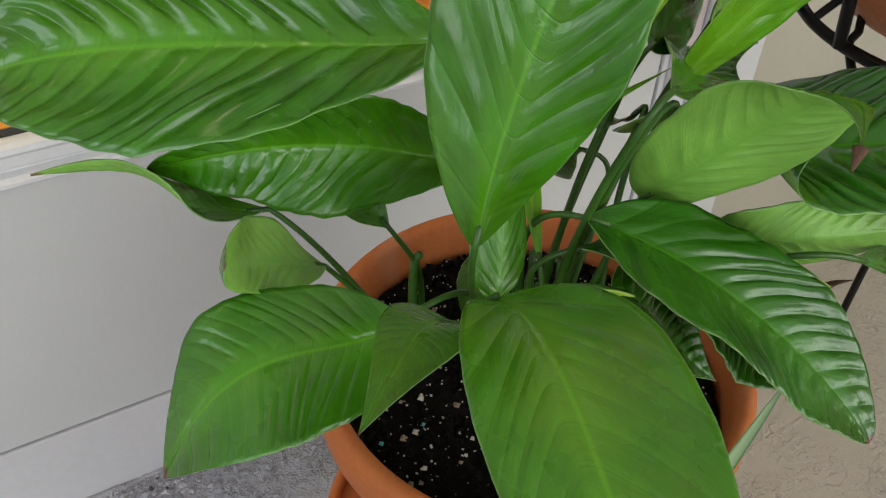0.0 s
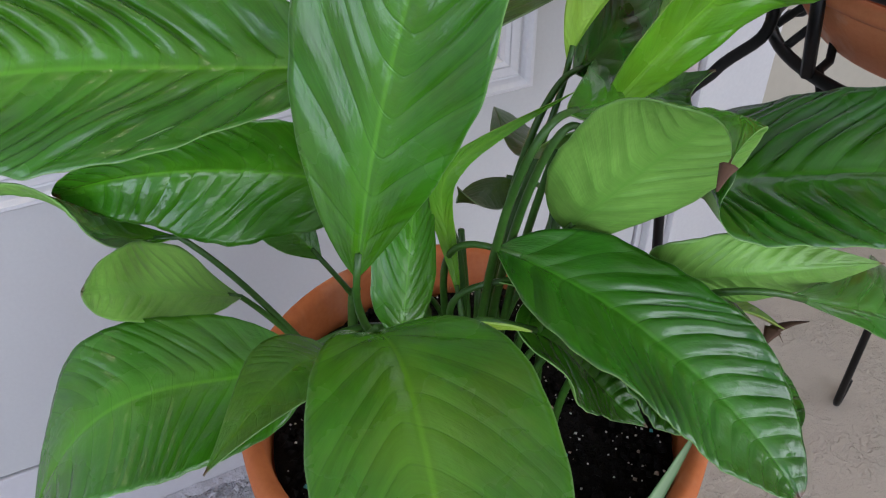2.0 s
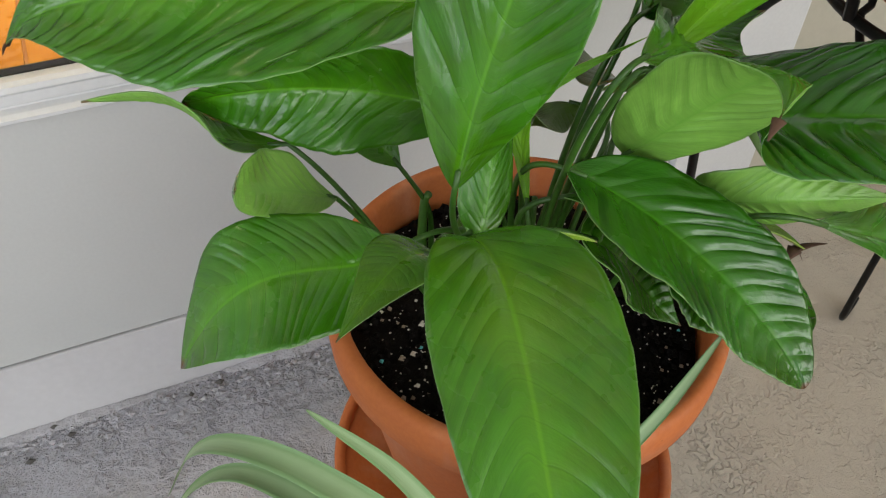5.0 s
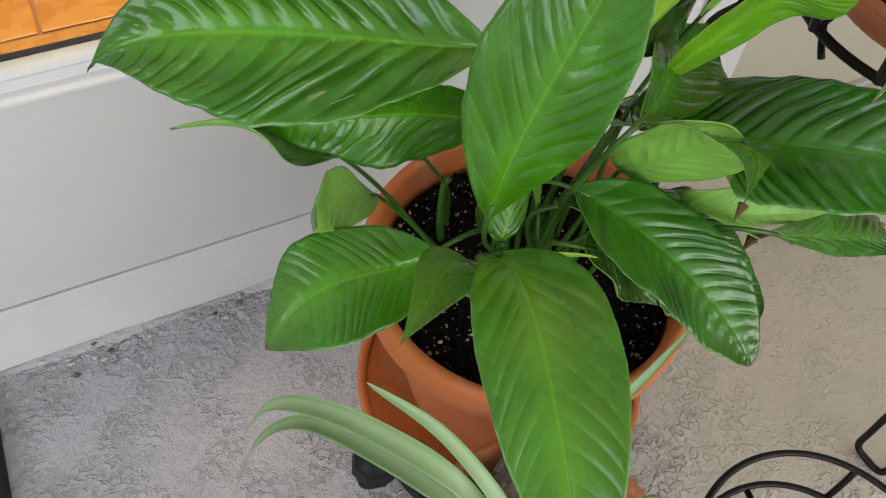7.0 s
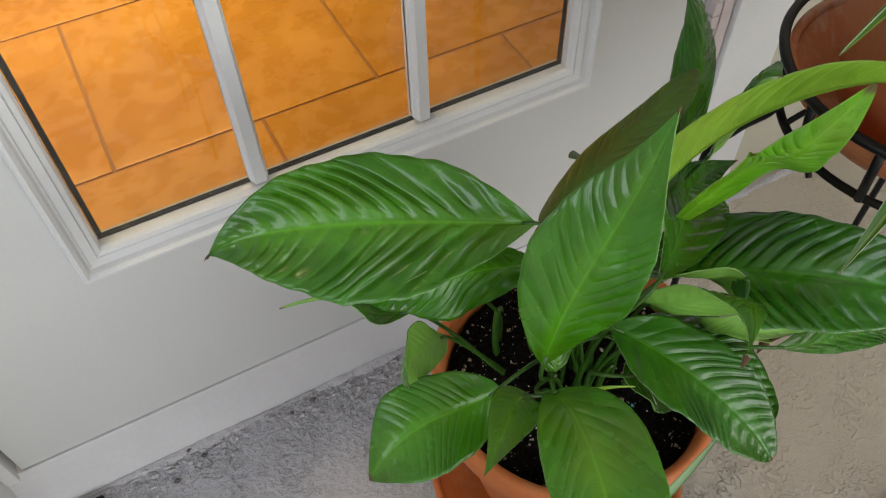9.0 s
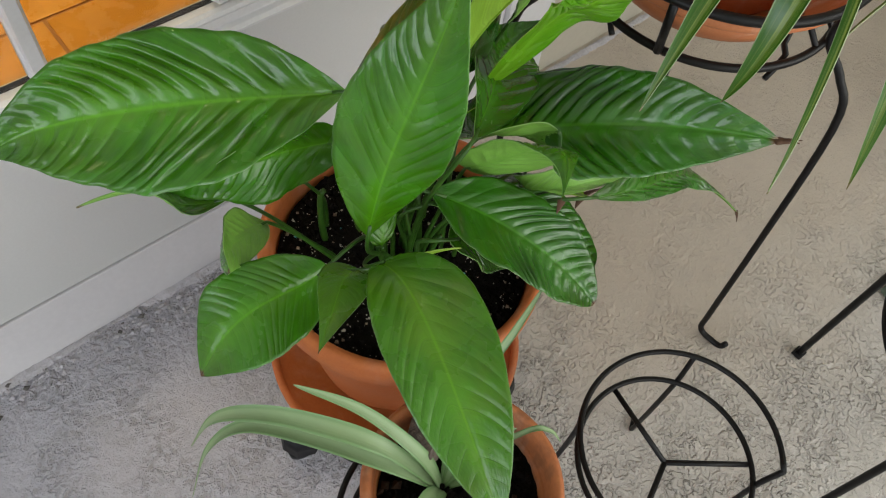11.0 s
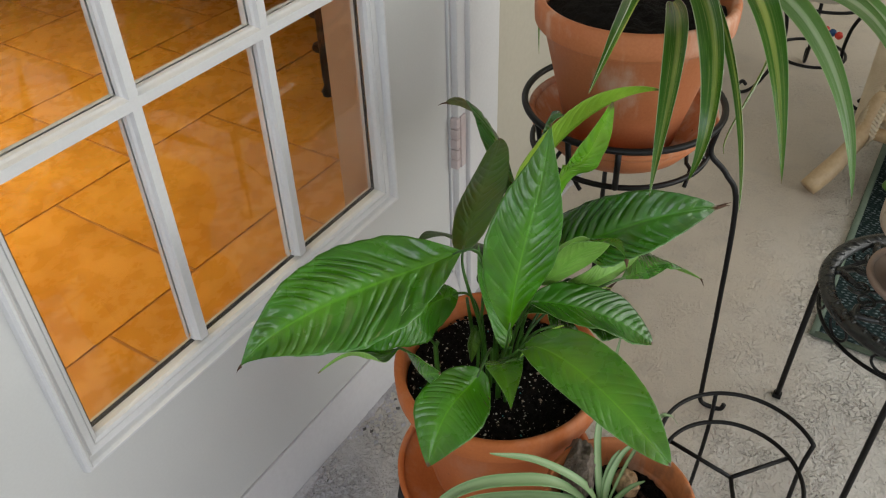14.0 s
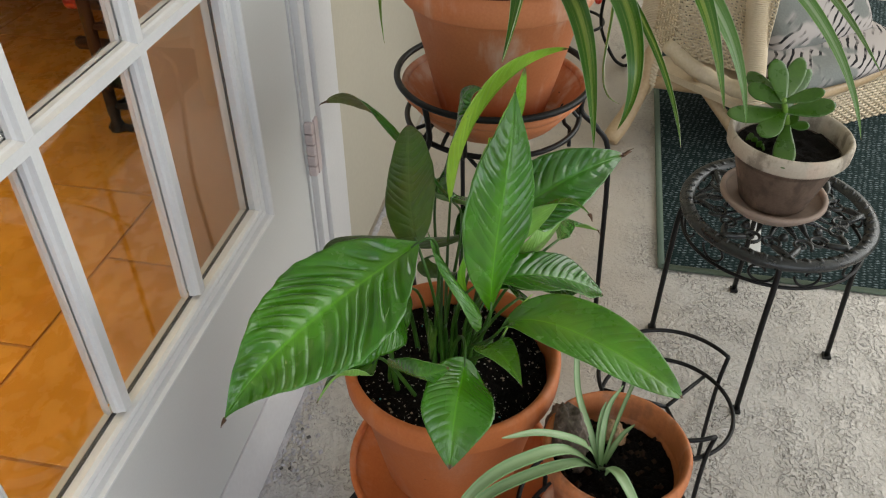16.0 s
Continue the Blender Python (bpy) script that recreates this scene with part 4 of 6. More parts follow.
def grow_leaves():
    leaf((0.1388, -0.3242, 0.6274), (0.0779, -0.2655, 0.6048), (-0.0688, -0.2109, 0.6389), (-0.1035, -0.1801, 0.5702),
         roll=(18.4, 37.6), half=(0.058, 0.070), peak=0.43, fold=(0.209, 0.210), shape=(0.950, 1.462), tone='mid', seed=1, quilt=1.0)
    leaf((0.1636, -0.3021, 0.5296), (0.0799, -0.2915, 0.5698), (0.0321, -0.3286, 0.6026), (-0.0148, -0.2625, 0.5591),
         roll=(52.1, 105.4), half=(0.034, 0.036), peak=0.44, fold=(0.390, 0.390), shape=(0.727, 0.774), tone='mid', seed=2, quilt=0.85)
    leaf((0.0927, -0.4141, 0.5784), (0.1084, -0.4114, 0.6839), (0.1332, -0.4253, 0.7325), (0.1551, -0.421, 0.8216),
         roll=(-61.7, -9.2), half=(0.037, 0.044), peak=0.40, fold=(0.015, 0.015), shape=(0.794, 1.171), tone='mid', seed=3, quilt=0.50)
    leaf((0.116, -0.3965, 0.5191), (0.1147, -0.4175, 0.5388), (0.1449, -0.348, 0.5765), (0.1739, -0.3263, 0.6165),
         roll=(-5.4, -25.5), half=(0.015, 0.018), peak=0.43, fold=(-0.191, -0.191), shape=(0.868, 1.022), tone='mid', seed=4, low=True)
    leaf((0.0896, -0.4278, 0.5572), (0.1042, -0.455, 0.5998), (0.0546, -0.5774, 0.5724), (0.0483, -0.6291, 0.5305),
         roll=(-2.4, -33.3), half=(0.039, 0.044), peak=0.43, fold=(0.168, 0.168), shape=(0.862, 0.832), tone='olive', seed=5, quilt=0.24)
    leaf((0.0709, -0.3899, 0.5219), (0.0309, -0.3945, 0.5101), (-0.0126, -0.3935, 0.5736), (-0.056, -0.3959, 0.486),
         roll=(40.5, -1.6), half=(0.037, 0.042), peak=0.66, fold=(0.058, 0.047), shape=(0.450, 0.850), tone='mid', seed=6, quilt=0.34)
    leaf((0.0844, -0.4136, 0.5344), (0.0691, -0.4091, 0.5413), (0.0575, -0.4311, 0.5658), (0.0134, -0.4607, 0.5506),
         roll=(-3.2, -0.4), half=(0.019, 0.025), peak=0.42, fold=(0.210, 0.210), shape=(0.766, 1.103), tone='olive', seed=7, quilt=0.20)
    leaf((0.1673, -0.4013, 0.5583), (0.1987, -0.4494, 0.5612), (0.2357, -0.5096, 0.5235), (0.2386, -0.5414, 0.4962),
         roll=(-0.5, -10.8), half=(0.045, 0.037), peak=0.38, fold=(0.263, 0.265), shape=(0.763, 0.646), tone='dark', seed=8, quilt=0.8)
    leaf((0.1706, -0.3951, 0.5317), (0.2346, -0.4321, 0.5535), (0.2543, -0.4759, 0.497), (0.2545, -0.5186, 0.501),
         roll=(12.4, -25.3), half=(0.052, 0.055), peak=0.46, fold=(-0.129, -0.116), shape=(1.084, 0.600), tone='dark', seed=9, quilt=0.65)
    leaf((0.1553, -0.4391, 0.546), (0.1907, -0.4451, 0.5251), (0.1957, -0.4393, 0.4937), (0.2218, -0.4658, 0.4701),
         roll=(-15.2, -34.0), half=(0.026, 0.032), peak=0.42, fold=(0.200, 0.200), shape=(0.544, 1.036), tone='dark', seed=10)
    leaf((0.2118, -0.3928, 0.5494), (0.2028, -0.4421, 0.6082), (0.2553, -0.46, 0.6682), (0.1805, -0.5104, 0.6612),
         roll=(43.6, 15.3), half=(0.037, 0.025), peak=0.42, fold=(-0.135, -0.135), shape=(0.553, 1.573), tone='mid', seed=11, low=True, quilt=0.45)
    leaf((0.2605, -0.419, 0.5278), (0.2266, -0.4371, 0.5373), (0.2815, -0.4688, 0.5557), (0.3409, -0.4791, 0.5434),
         roll=(154.1, 230.0), half=(0.022, 0.030), peak=0.41, fold=(0.372, 0.372), shape=(0.756, 1.090), tone='mid', seed=12, quilt=0.45)
    leaf((0.1986, -0.4131, 0.6201), (0.2992, -0.3498, 0.4981), (0.3113, -0.4563, 0.621), (0.412, -0.5507, 0.6025),
         roll=(85.7, -28.0), half=(0.062, 0.059), peak=0.40, fold=(0.158, 0.157), shape=(0.450, 0.807), tone='dark', seed=13, quilt=0.95)
    leaf((0.2409, -0.3404, 0.609), (0.2482, -0.3421, 0.667), (0.377, -0.351, 0.7311), (0.3685, -0.4623, 0.77),
         roll=(73.3, 88.7), half=(0.029, 0.003), peak=0.34, fold=(-0.186, -0.189), shape=(1.274, 0.601), tone='bright', seed=14, quilt=0.5)
    leaf((0.2559, -0.3569, 0.5871), (0.365, -0.3786, 0.7195), (0.2878, -0.3906, 0.6075), (0.349, -0.4128, 0.7498),
         roll=(-115.4, -108.3), half=(0.034, 0.036), peak=0.53, fold=(0.074, 0.133), shape=(0.450, 0.600), tone='bright', seed=15, quilt=0.7)
    leaf((0.1474, -0.3197, 0.6164), (0.2076, -0.2921, 0.6184), (0.2954, -0.2768, 0.6466), (0.3365, -0.2656, 0.6606),
         roll=(29.5, 26.6), half=(0.033, 0.039), peak=0.43, fold=(-0.224, -0.241), shape=(0.638, 0.600), tone='aged', seed=16, quilt=0.4)
    leaf((0.3255, -0.3114, 0.591), (0.3165, -0.344, 0.6645), (0.3179, -0.3229, 0.7317), (0.3146, -0.3651, 0.7344),
         roll=(-25.0, -30.0), half=(0.033, 0.033), peak=0.42, fold=(-0.200, -0.200), shape=(0.767, 1.010), tone='dark', seed=17)
    leaf((0.1858, -0.4191, 0.6341), (0.3241, -0.3284, 0.5769), (0.322, -0.2814, 0.5302), (0.378, -0.3096, 0.5652),
         roll=(-34.4, -8.0), half=(0.040, 0.031), peak=0.43, fold=(0.217, 0.217), shape=(0.690, 0.996), tone='dark', seed=18)
    leaf((0.2389, -0.3122, 0.5231), (0.2111, -0.2988, 0.5306), (0.1877, -0.354, 0.5314), (0.1634, -0.3676, 0.5742),
         roll=(9.1, 8.1), half=(0.015, 0.014), peak=0.42, fold=(-0.201, -0.201), shape=(0.790, 1.048), tone='aged', seed=19, quilt=0.4)
    leaf((0.2804, -0.4761, 0.5438), (0.3945, -0.503, 0.4909), (0.466, -0.4474, 0.4619), (0.4974, -0.5373, 0.4057),
         roll=(-52.8, 14.8), half=(0.017, 0.040), peak=0.41, fold=(-0.271, -0.271), shape=(1.054, 0.905), tone='dark', seed=20)
    leaf((0.037, -0.2971, 0.5387), (-0.0309, -0.281, 0.5416), (0.0159, -0.2726, 0.5705), (-0.0677, -0.2636, 0.5745),
         roll=(14.1, -72.6), half=(0.018, 0.018), peak=0.41, fold=(0.171, 0.182), shape=(0.882, 0.948), tone='mid', seed=21, low=True, root=(0.126, -0.318))
    leaf((0.0604, -0.3102, 0.498), (0.0374, -0.326, 0.524), (-0.0128, -0.3433, 0.5591), (-0.0089, -0.3865, 0.5885),
         roll=(-156.8, -86.6), half=(0.020, 0.024), peak=0.41, fold=(-0.324, -0.324), shape=(0.977, 0.739), tone='mid', seed=22, low=True, quilt=0.45, root=(0.128, -0.314))
    leaf((0.1576, -0.3833, 0.512), (0.1577, -0.3612, 0.5845), (0.132, -0.3663, 0.5827), (0.2113, -0.3934, 0.6278),
         roll=(-60.0, -60.0), half=(0.006, 0.006), peak=0.42, fold=(0.200, 0.200), shape=(0.800, 1.050), tone='bright', seed=23)
    leaf((0.2165, -0.3736, 0.5925), (0.2472, -0.3075, 0.5166), (0.3053, -0.1978, 0.5293), (0.3171, -0.1351, 0.4431),
         roll=(22.4, -68.5), half=(0.012, 0.018), peak=0.43, fold=(-0.204, -0.208), shape=(0.703, 0.600), tone='aged', seed=24, quilt=0.4)
    leaf((0.2371, -0.3506, 0.6117), (0.3041, -0.3083, 0.5945), (0.454, -0.1848, 0.6774), (0.4222, -0.1241, 0.6341),
         roll=(-57.3, -55.7), half=(0.036, 0.031), peak=0.40, fold=(-0.211, -0.212), shape=(0.985, 0.600), tone='dusty', seed=25)

grow_leaves()
# the tapering foot of a back leaf on its own stalk, and a withered sheath that hangs at the crown
leaf((0.117, -0.281, 0.481), (0.108, -0.276, 0.497), (0.095, -0.270, 0.515), (0.080, -0.262, 0.535), roll=(35, 35), half=(0.016, 0.018), peak=0.62, fold=(0.25, 0.25), shape=(1.3, 0.9), tone="mid", seed=73, quilt=0.3, root=(0.142, -0.278))
leaf((0.162, -0.332, 0.478), (0.156, -0.332, 0.487), (0.146, -0.333, 0.470), (0.143, -0.334, 0.436), roll=(60, 80), half=(0.015, 0.013), peak=0.48, fold=(0.35, 0.35), shape=(0.7, 0.9), tone="aged", seed=74, quilt=0.6, root=(0.170, -0.335))
# narrow leaf with a pale tip, and a short leaf whose end has dried into brown points
leaf((0.092, -0.428, 0.540), (0.112, -0.440, 0.560), (0.134, -0.450, 0.566), (0.153, -0.456, 0.558), roll=(60, 60), half=(0.007, 0.006), peak=0.45, fold=(0.3, 0.3), shape=(0.7, 1.2), tone="bright", seed=71, quilt=0.3)
leaf((0.262, -0.415, 0.500), (0.285, -0.425, 0.503), (0.305, -0.440, 0.496), (0.325, -0.449, 0.481), roll=(20, 20), half=(0.014, 0.012), peak=0.5, fold=(0.2, 0.2), shape=(0.7, 0.45), tone="bright", seed=72, quilt=0.3)
for d, w in (((0.022, -0.005, 0.001), 0.0035), ((0.008, -0.003, -0.011), 0.0022), ((-0.010, -0.004, -0.007), 0.0050)):
    s = Vector((0.320, -0.448, 0.481)) - Vector((*POT_C, SOIL_Z))
    part("dry_tip", tube("dry_tip", smooth_path([s, s + Vector(d) * 0.5 + Vector((0, 0, 0.0015)), s + Vector(d)], 8), lambda q: w * (1 - 0.9 * q), DRY, 6, flat=0.35), lily, "dried brown leaf tip")
# brown withered points at the ends of the broad leaves
for end, d, w in (((0.4085, -0.5478, 0.6030), (0.017, -0.014, -0.002), 0.0048), ((0.4105, -0.5490, 0.6020), (0.012, -0.014, 0.006), 0.0030), ((-0.1020, -0.1815, 0.5725), (-0.005, 0.004, -0.009), 0.0032), ((0.4960, -0.5350, 0.4070), (0.002, -0.006, -0.014), 0.0034), ((0.1820, -0.5095, 0.6612), (-0.007, -0.004, -0.005), 0.0030), ((0.4230, -0.1255, 0.6350), (-0.008, 0.010, -0.004), 0.0030)):
    s = Vector(end) - Vector((*POT_C, SOIL_Z))
    part("dry_tip", tube("dry_tip", smooth_path([s, s + Vector(d) * 0.55 + Vector((0, 0, 0.0012)), s + Vector(d)], 8), lambda q: w * (1 - 0.88 * q), DRY, 6, flat=0.4), lily, "dried brown leaf tip")
# cut stub and a dried sheath at the crown
part("cut_stem", tube("cut_stem", smooth_path([(-0.052, 0.062, -0.01), (-0.054, 0.066, 0.03), (-0.051, 0.070, 0.070), (-0.048, 0.068, 0.080)], 10), lambda q: 0.0040 - 0.0012 * q, PETIOLE, 9), lily, "cut green stem stub")
for k in range(5):
    a, d = rng.uniform(0, 6.28), rng.uniform(0.01, 0.045)
    x, y = d * math.cos(a) + 0.02, d * math.sin(a) + 0.01
    part("stem_stub", tube("stem_stub", smooth_path([(x, y, -0.008), (x * 1.1, y * 1.1, 0.03), (x * 1.3 + rng.uniform(-0.01, 0.01), y * 1.3, rng.uniform(0.05, 0.11))], 8), lambda q: 0.0042 - 0.002 * q, PETIOLE, 7), lily)


# ---- wire stands ----
def ring_stand(at, turn=0.0, **tags):
    """A low round wire stand: seat ring with three spokes, a guard ring that is open on one side, three legs."""
    st = thing("wire_plant_stand", at, turn, **tags)
    part("seat_ring", tube("seat_ring", ring_points((0, 0, 0.205), 0.102), 0.0034, IRON, 8, True), st)
    part("guard_ring", tube("guard_ring", ring_points((0, 0, 0.262), 0.112, 56, -52, 263), 0.0033, IRON, 8), st)
    for a in (-39, 80, -158):
        d = Vector((math.cos(radians(a)), math.sin(radians(a)), 0))
        part("spoke", tube("spoke", [Vector((0, 0, 0.203)), d * 0.102 + Vector((0, 0, 0.203))], 0.0034, IRON, 8), st)
    for a in (-52, 34, 121, -149):
        d = Vector((math.cos(radians(a)), math.sin(radians(a)), 0))
        pts = [d * 0.112 + Vector((0, 0, 0.262)), d * 0.106 + Vector((0, 0, 0.205)), d * 0.108 + Vector((0, 0, 0.10)), d * 0.114 + Vector((0, 0, 0.008)), d * 0.120 + Vector((0, 0, 0.0045)), d * 0.134 + Vector((0, 0, 0.0042))]
        part("leg", tube("leg", smooth_path(pts, 24), 0.0034, IRON, 8), st)
    return st


ring_stand((0.328, -0.672, 0.0), 0, label="empty low black wire plant stand", category="plant stand", group="low wire stands")
ring_stand((0.076, -0.577, 0.0), 100, label="low black wire stand under the small pot", category="plant stand", group="low wire stands")

# tall stand with the hanging spider plant
STAND = (0.583, -0.346)
tall = thing("tall_plant_stand", (*STAND, 0), label="tall black iron plant stand with scrolls", category="plant stand")
part("upper_ring", tube("upper_ring", ring_points((0, 0, 0.624), 0.151), 0.0052, IRON, 10, True), tall)
part("lower_ring", tube("lower_ring", ring_points((0.004, 0, 0.552), 0.138), 0.0045, IRON, 10, True), tall)
for a in (-80, 24, 146):
    d = Vector((math.cos(radians(a)), math.sin(radians(a)), 0))
    foot = 0.245 if a == -80 else 0.215
    up = lambda r, z: d * r + Vector((0, 0, z))
    part("leg", tube("leg", smooth_path([up(0.151, 0.624), up(0.144, 0.59), up(0.143, 0.556), up(0.172, 0.525), up(0.196, 0.47), up(foot - 0.036, 0.25), up(foot - 0.028, 0.06), up(foot - 0.024, 0.014), up(foot, 0.0050), up(foot + 0.014, 0.007), up(foot + 0.018, 0.020)], 52), 0.0045, IRON, 10), tall)
    for side in (-1, 1):
        curl = []
        for k in range(26):
            q = k / 25
            w = a + side * (8 + 26 * q - 9 * math.sin(q * 3.0))
            rr = 0.138 - 0.028 * math.sin(math.pi * q) * (1 if q < 0.8 else 0.6)
            curl.append((0.004 + rr * math.cos(radians(w)), rr * math.sin(radians(w)), 0.552 + 0.024 * math.sin(math.pi * q * 1.25)))
        part("scroll", tube("scroll", curl, 0.0032, IRON, 8), tall)

for a in (171, 200, -25):
    d = Vector((math.cos(radians(a)), math.sin(radians(a)), 0))
    part("short_post", tube("short_post", [d * 0.150 + Vector((0, 0, 0.624)), d * 0.141 + Vector((0.003, 0, 0.552))], 0.0045, IRON, 8), tall)

saucer((*STAND, 0.5575), 0.1445, 0.055, 0.105, CLAY_OLD, "terracotta saucer held in the tall stand")
HANG_TOP = 0.792
flower_pot((*STAND, HANG_TOP - 0.224), 0.143, 0.224, 0.042, 0.013, 0.084, CLAY_OLD, CLAY_OLD, "terracotta pot with pale salt bloom on the tall stand")
part("soil", soil_mesh("soil", 0.126, seed=9), None, "dark soil in the pot on the tall stand", at=pose(*STAND, HANG_TOP - 0.024), category="soil", kind="stuff")


def blade(name, points, half, mat, parent, base, roll=0.0, label="", keel=0.25, n=48):
    """A long strap leaf along points, folded along its middle."""
    line = [np.array(p) for p in smooth_path(points, n)]
    verts, uvs, faces = [], [], []
    ref = None
    cols = 7
    for i, p in enumerate(line):
        u = i / n
        t = line[min(n, i + 1)] - line[max(0, i - 1)]
        t = t / np.linalg.norm(t)
        if ref is None:
            ref = np.cross(t, (0, 0, 1.0))
            if np.linalg.norm(ref) < 0.1:
                ref = np.cross(t, (0.6, 0.8, 0))
        ref = ref - t * (ref @ t)
        ref = ref / np.linalg.norm(ref)
        nrm = np.cross(ref, t)
        a = radians(roll * u)
        s, m = ref * math.cos(a) + nrm * math.sin(a), nrm * math.cos(a) - ref * math.sin(a)
        w = half * min(1.0, 0.55 + 1.6 * u) * (1 - u ** 2.6) ** 0.75 + 0.0004
        for j in range(cols):
            v = 2 * j / (cols - 1) - 1
            verts.append(p + s * w * v + m * (abs(v) - 0.4) * w * keel)
            uvs.append((u, (v + 1) / 2))
    off = len(verts)
    for i, p in enumerate(line):
        for j in range(cols):
            verts.append(verts[i * cols + j] - np.array((0, 0, 0.0006)))
            uvs.append(uvs[i * cols + j])
    for i in range(n):
        for j in range(cols - 1):
            q = (i * cols + j, i * cols + j + 1, (i + 1) * cols + j + 1, (i + 1) * cols + j)
            faces.append(q)
            faces.append(tuple(off + z for z in q[::-1]))
        for j in (0, cols - 1):
            faces.append((i * cols + j, (i + 1) * cols + j, off + (i + 1) * cols + j, off + i * cols + j))
    part(name, mesh_of(name, [Vector(q) - Vector(base) for q in verts], faces, mat, True, None, uvs), parent, label)


HANG = (*STAND, HANG_TOP - 0.02)
spider = thing("spider_plant", HANG, label="variegated spider plant hanging from the tall stand's pot", category="houseplant")


# pale picks the blade copy that carries the painted sheen
def strap(b0, b1, b2, b3, roll, half, seed, pale=False):
    me, _ = blade_mesh(b0, b1, b2, b3, roll, half, 0.40, (0.6, 0.6), (0.30, 0.85), seed, HANG, [STRIPED_SHEEN if pale else STRIPED] * 2, 1.0, 0.25)
    part("blade", me, spider)


def grow_straps():
    strap((0.5536, -0.378, 0.8142), (0.4438, -0.3976, 0.8605), (0.3815, -0.4213, 0.8748), (0.3356, -0.3857, 0.7602), roll=(-60.0, -60.0), half=(0.023, 0.023), seed=26)
    strap((0.6318, -0.4183, 0.8069), (0.8552, -0.5933, 0.7557), (0.7036, -0.4606, 0.5481), (0.4454, -0.5362, 0.6614), roll=(120.0, 120.0), half=(0.006, 0.006), seed=27)
    strap((0.5626, -0.4047, 0.7971), (0.456, -0.4559, 0.8186), (0.331, -0.4895, 0.8363), (0.2428, -0.5059, 0.7081), roll=(-21.6, -20.4), half=(0.019, 0.015), seed=28)
    strap((0.5616, -0.3946, 0.8346), (0.4655, -0.4785, 0.897), (0.241, -0.5782, 0.8518), (0.2983, -0.5312, 0.7047), roll=(-35.9, -35.5), half=(0.020, 0.015), seed=29)
    strap((0.5672, -0.3949, 0.8331), (0.4862, -0.4786, 0.9058), (0.2978, -0.5842, 0.8024), (0.2521, -0.6011, 0.7163), roll=(-60.0, -60.0), half=(0.007, 0.007), seed=30)
    strap((0.5538, -0.3788, 0.8241), (0.4407, -0.5029, 0.9127), (0.2949, -0.574, 0.9869), (0.238, -0.6357, 0.7722), roll=(-16.1, -16.0), half=(0.018, 0.022), seed=31)
    strap((0.5698, -0.3755, 0.8427), (0.53, -0.5271, 0.9067), (0.42, -0.6546, 0.8569), (0.408, -0.6971, 0.6672), roll=(-52.2, -52.2), half=(0.016, 0.017), seed=32, pale=True)
    strap((0.5592, -0.3895, 0.8415), (0.4731, -0.5732, 0.9916), (0.3999, -0.7713, 0.8486), (0.3286, -0.8107, 0.7042), roll=(-60.0, -60.0), half=(0.0115, 0.0115), seed=33, pale=True)
    strap((0.5657, -0.3822, 0.8154), (0.4419, -0.5822, 0.8987), (0.3686, -0.668, 0.9697), (0.1593, -0.7474, 0.8637), roll=(-60.0, -60.0), half=(0.0110, 0.0110), seed=34, pale=True)
    strap((0.5635, -0.3498, 0.8069), (0.6037, -0.1744, 0.7552), (0.7563, -0.1106, 0.7434), (0.7163, -0.1351, 0.5948), roll=(120.0, 120.0), half=(0.007, 0.007), seed=35)

grow_straps()

# small pot with a young spider plant, a piece of bark and a dried bulb
SMALL = (0.076, -0.577)
SM_TOP, SM_R = 0.404, 0.089
saucer((*SMALL, 0.209), 0.086, 0.03, 0.066, CLAY_OLD, "small terracotta saucer on the low stand")
flower_pot((*SMALL, 0.2195), SM_R, SM_TOP - 0.2195, 0.034, 0.0095, 0.060, CLAY_USED, CLAY_USED, "small terracotta pot with a stained inner wall")
SM_SOIL = 0.358
part("soil", soil_mesh("soil", SM_R - 0.0135, 0.004, 0.007, seed=21), None, "dark damp soil in the small pot", at=pose(*SMALL, SM_SOIL), category="soil", kind="stuff")
part("soil_lumps", crumbs("soil_lumps", (*SMALL, SM_SOIL + 0.002), SM_R - 0.018, 700, 0.0036, SOIL, rng), None, "black crumbs of soil in the small pot", category="soil", kind="stuff")
part("wood_chips", crumbs("wood_chips", (*SMALL, SM_SOIL + 0.004), SM_R - 0.018, 60, 0.0050, CHIP, rng), None, "brown wood chips on the small pot's soil", category="wood chips", kind="stuff")
YOUNG = (0.070, -0.562, SM_SOIL)
young = thing("young_spider_plant", YOUNG, label="young spider plant with pale green strap leaves", category="houseplant")
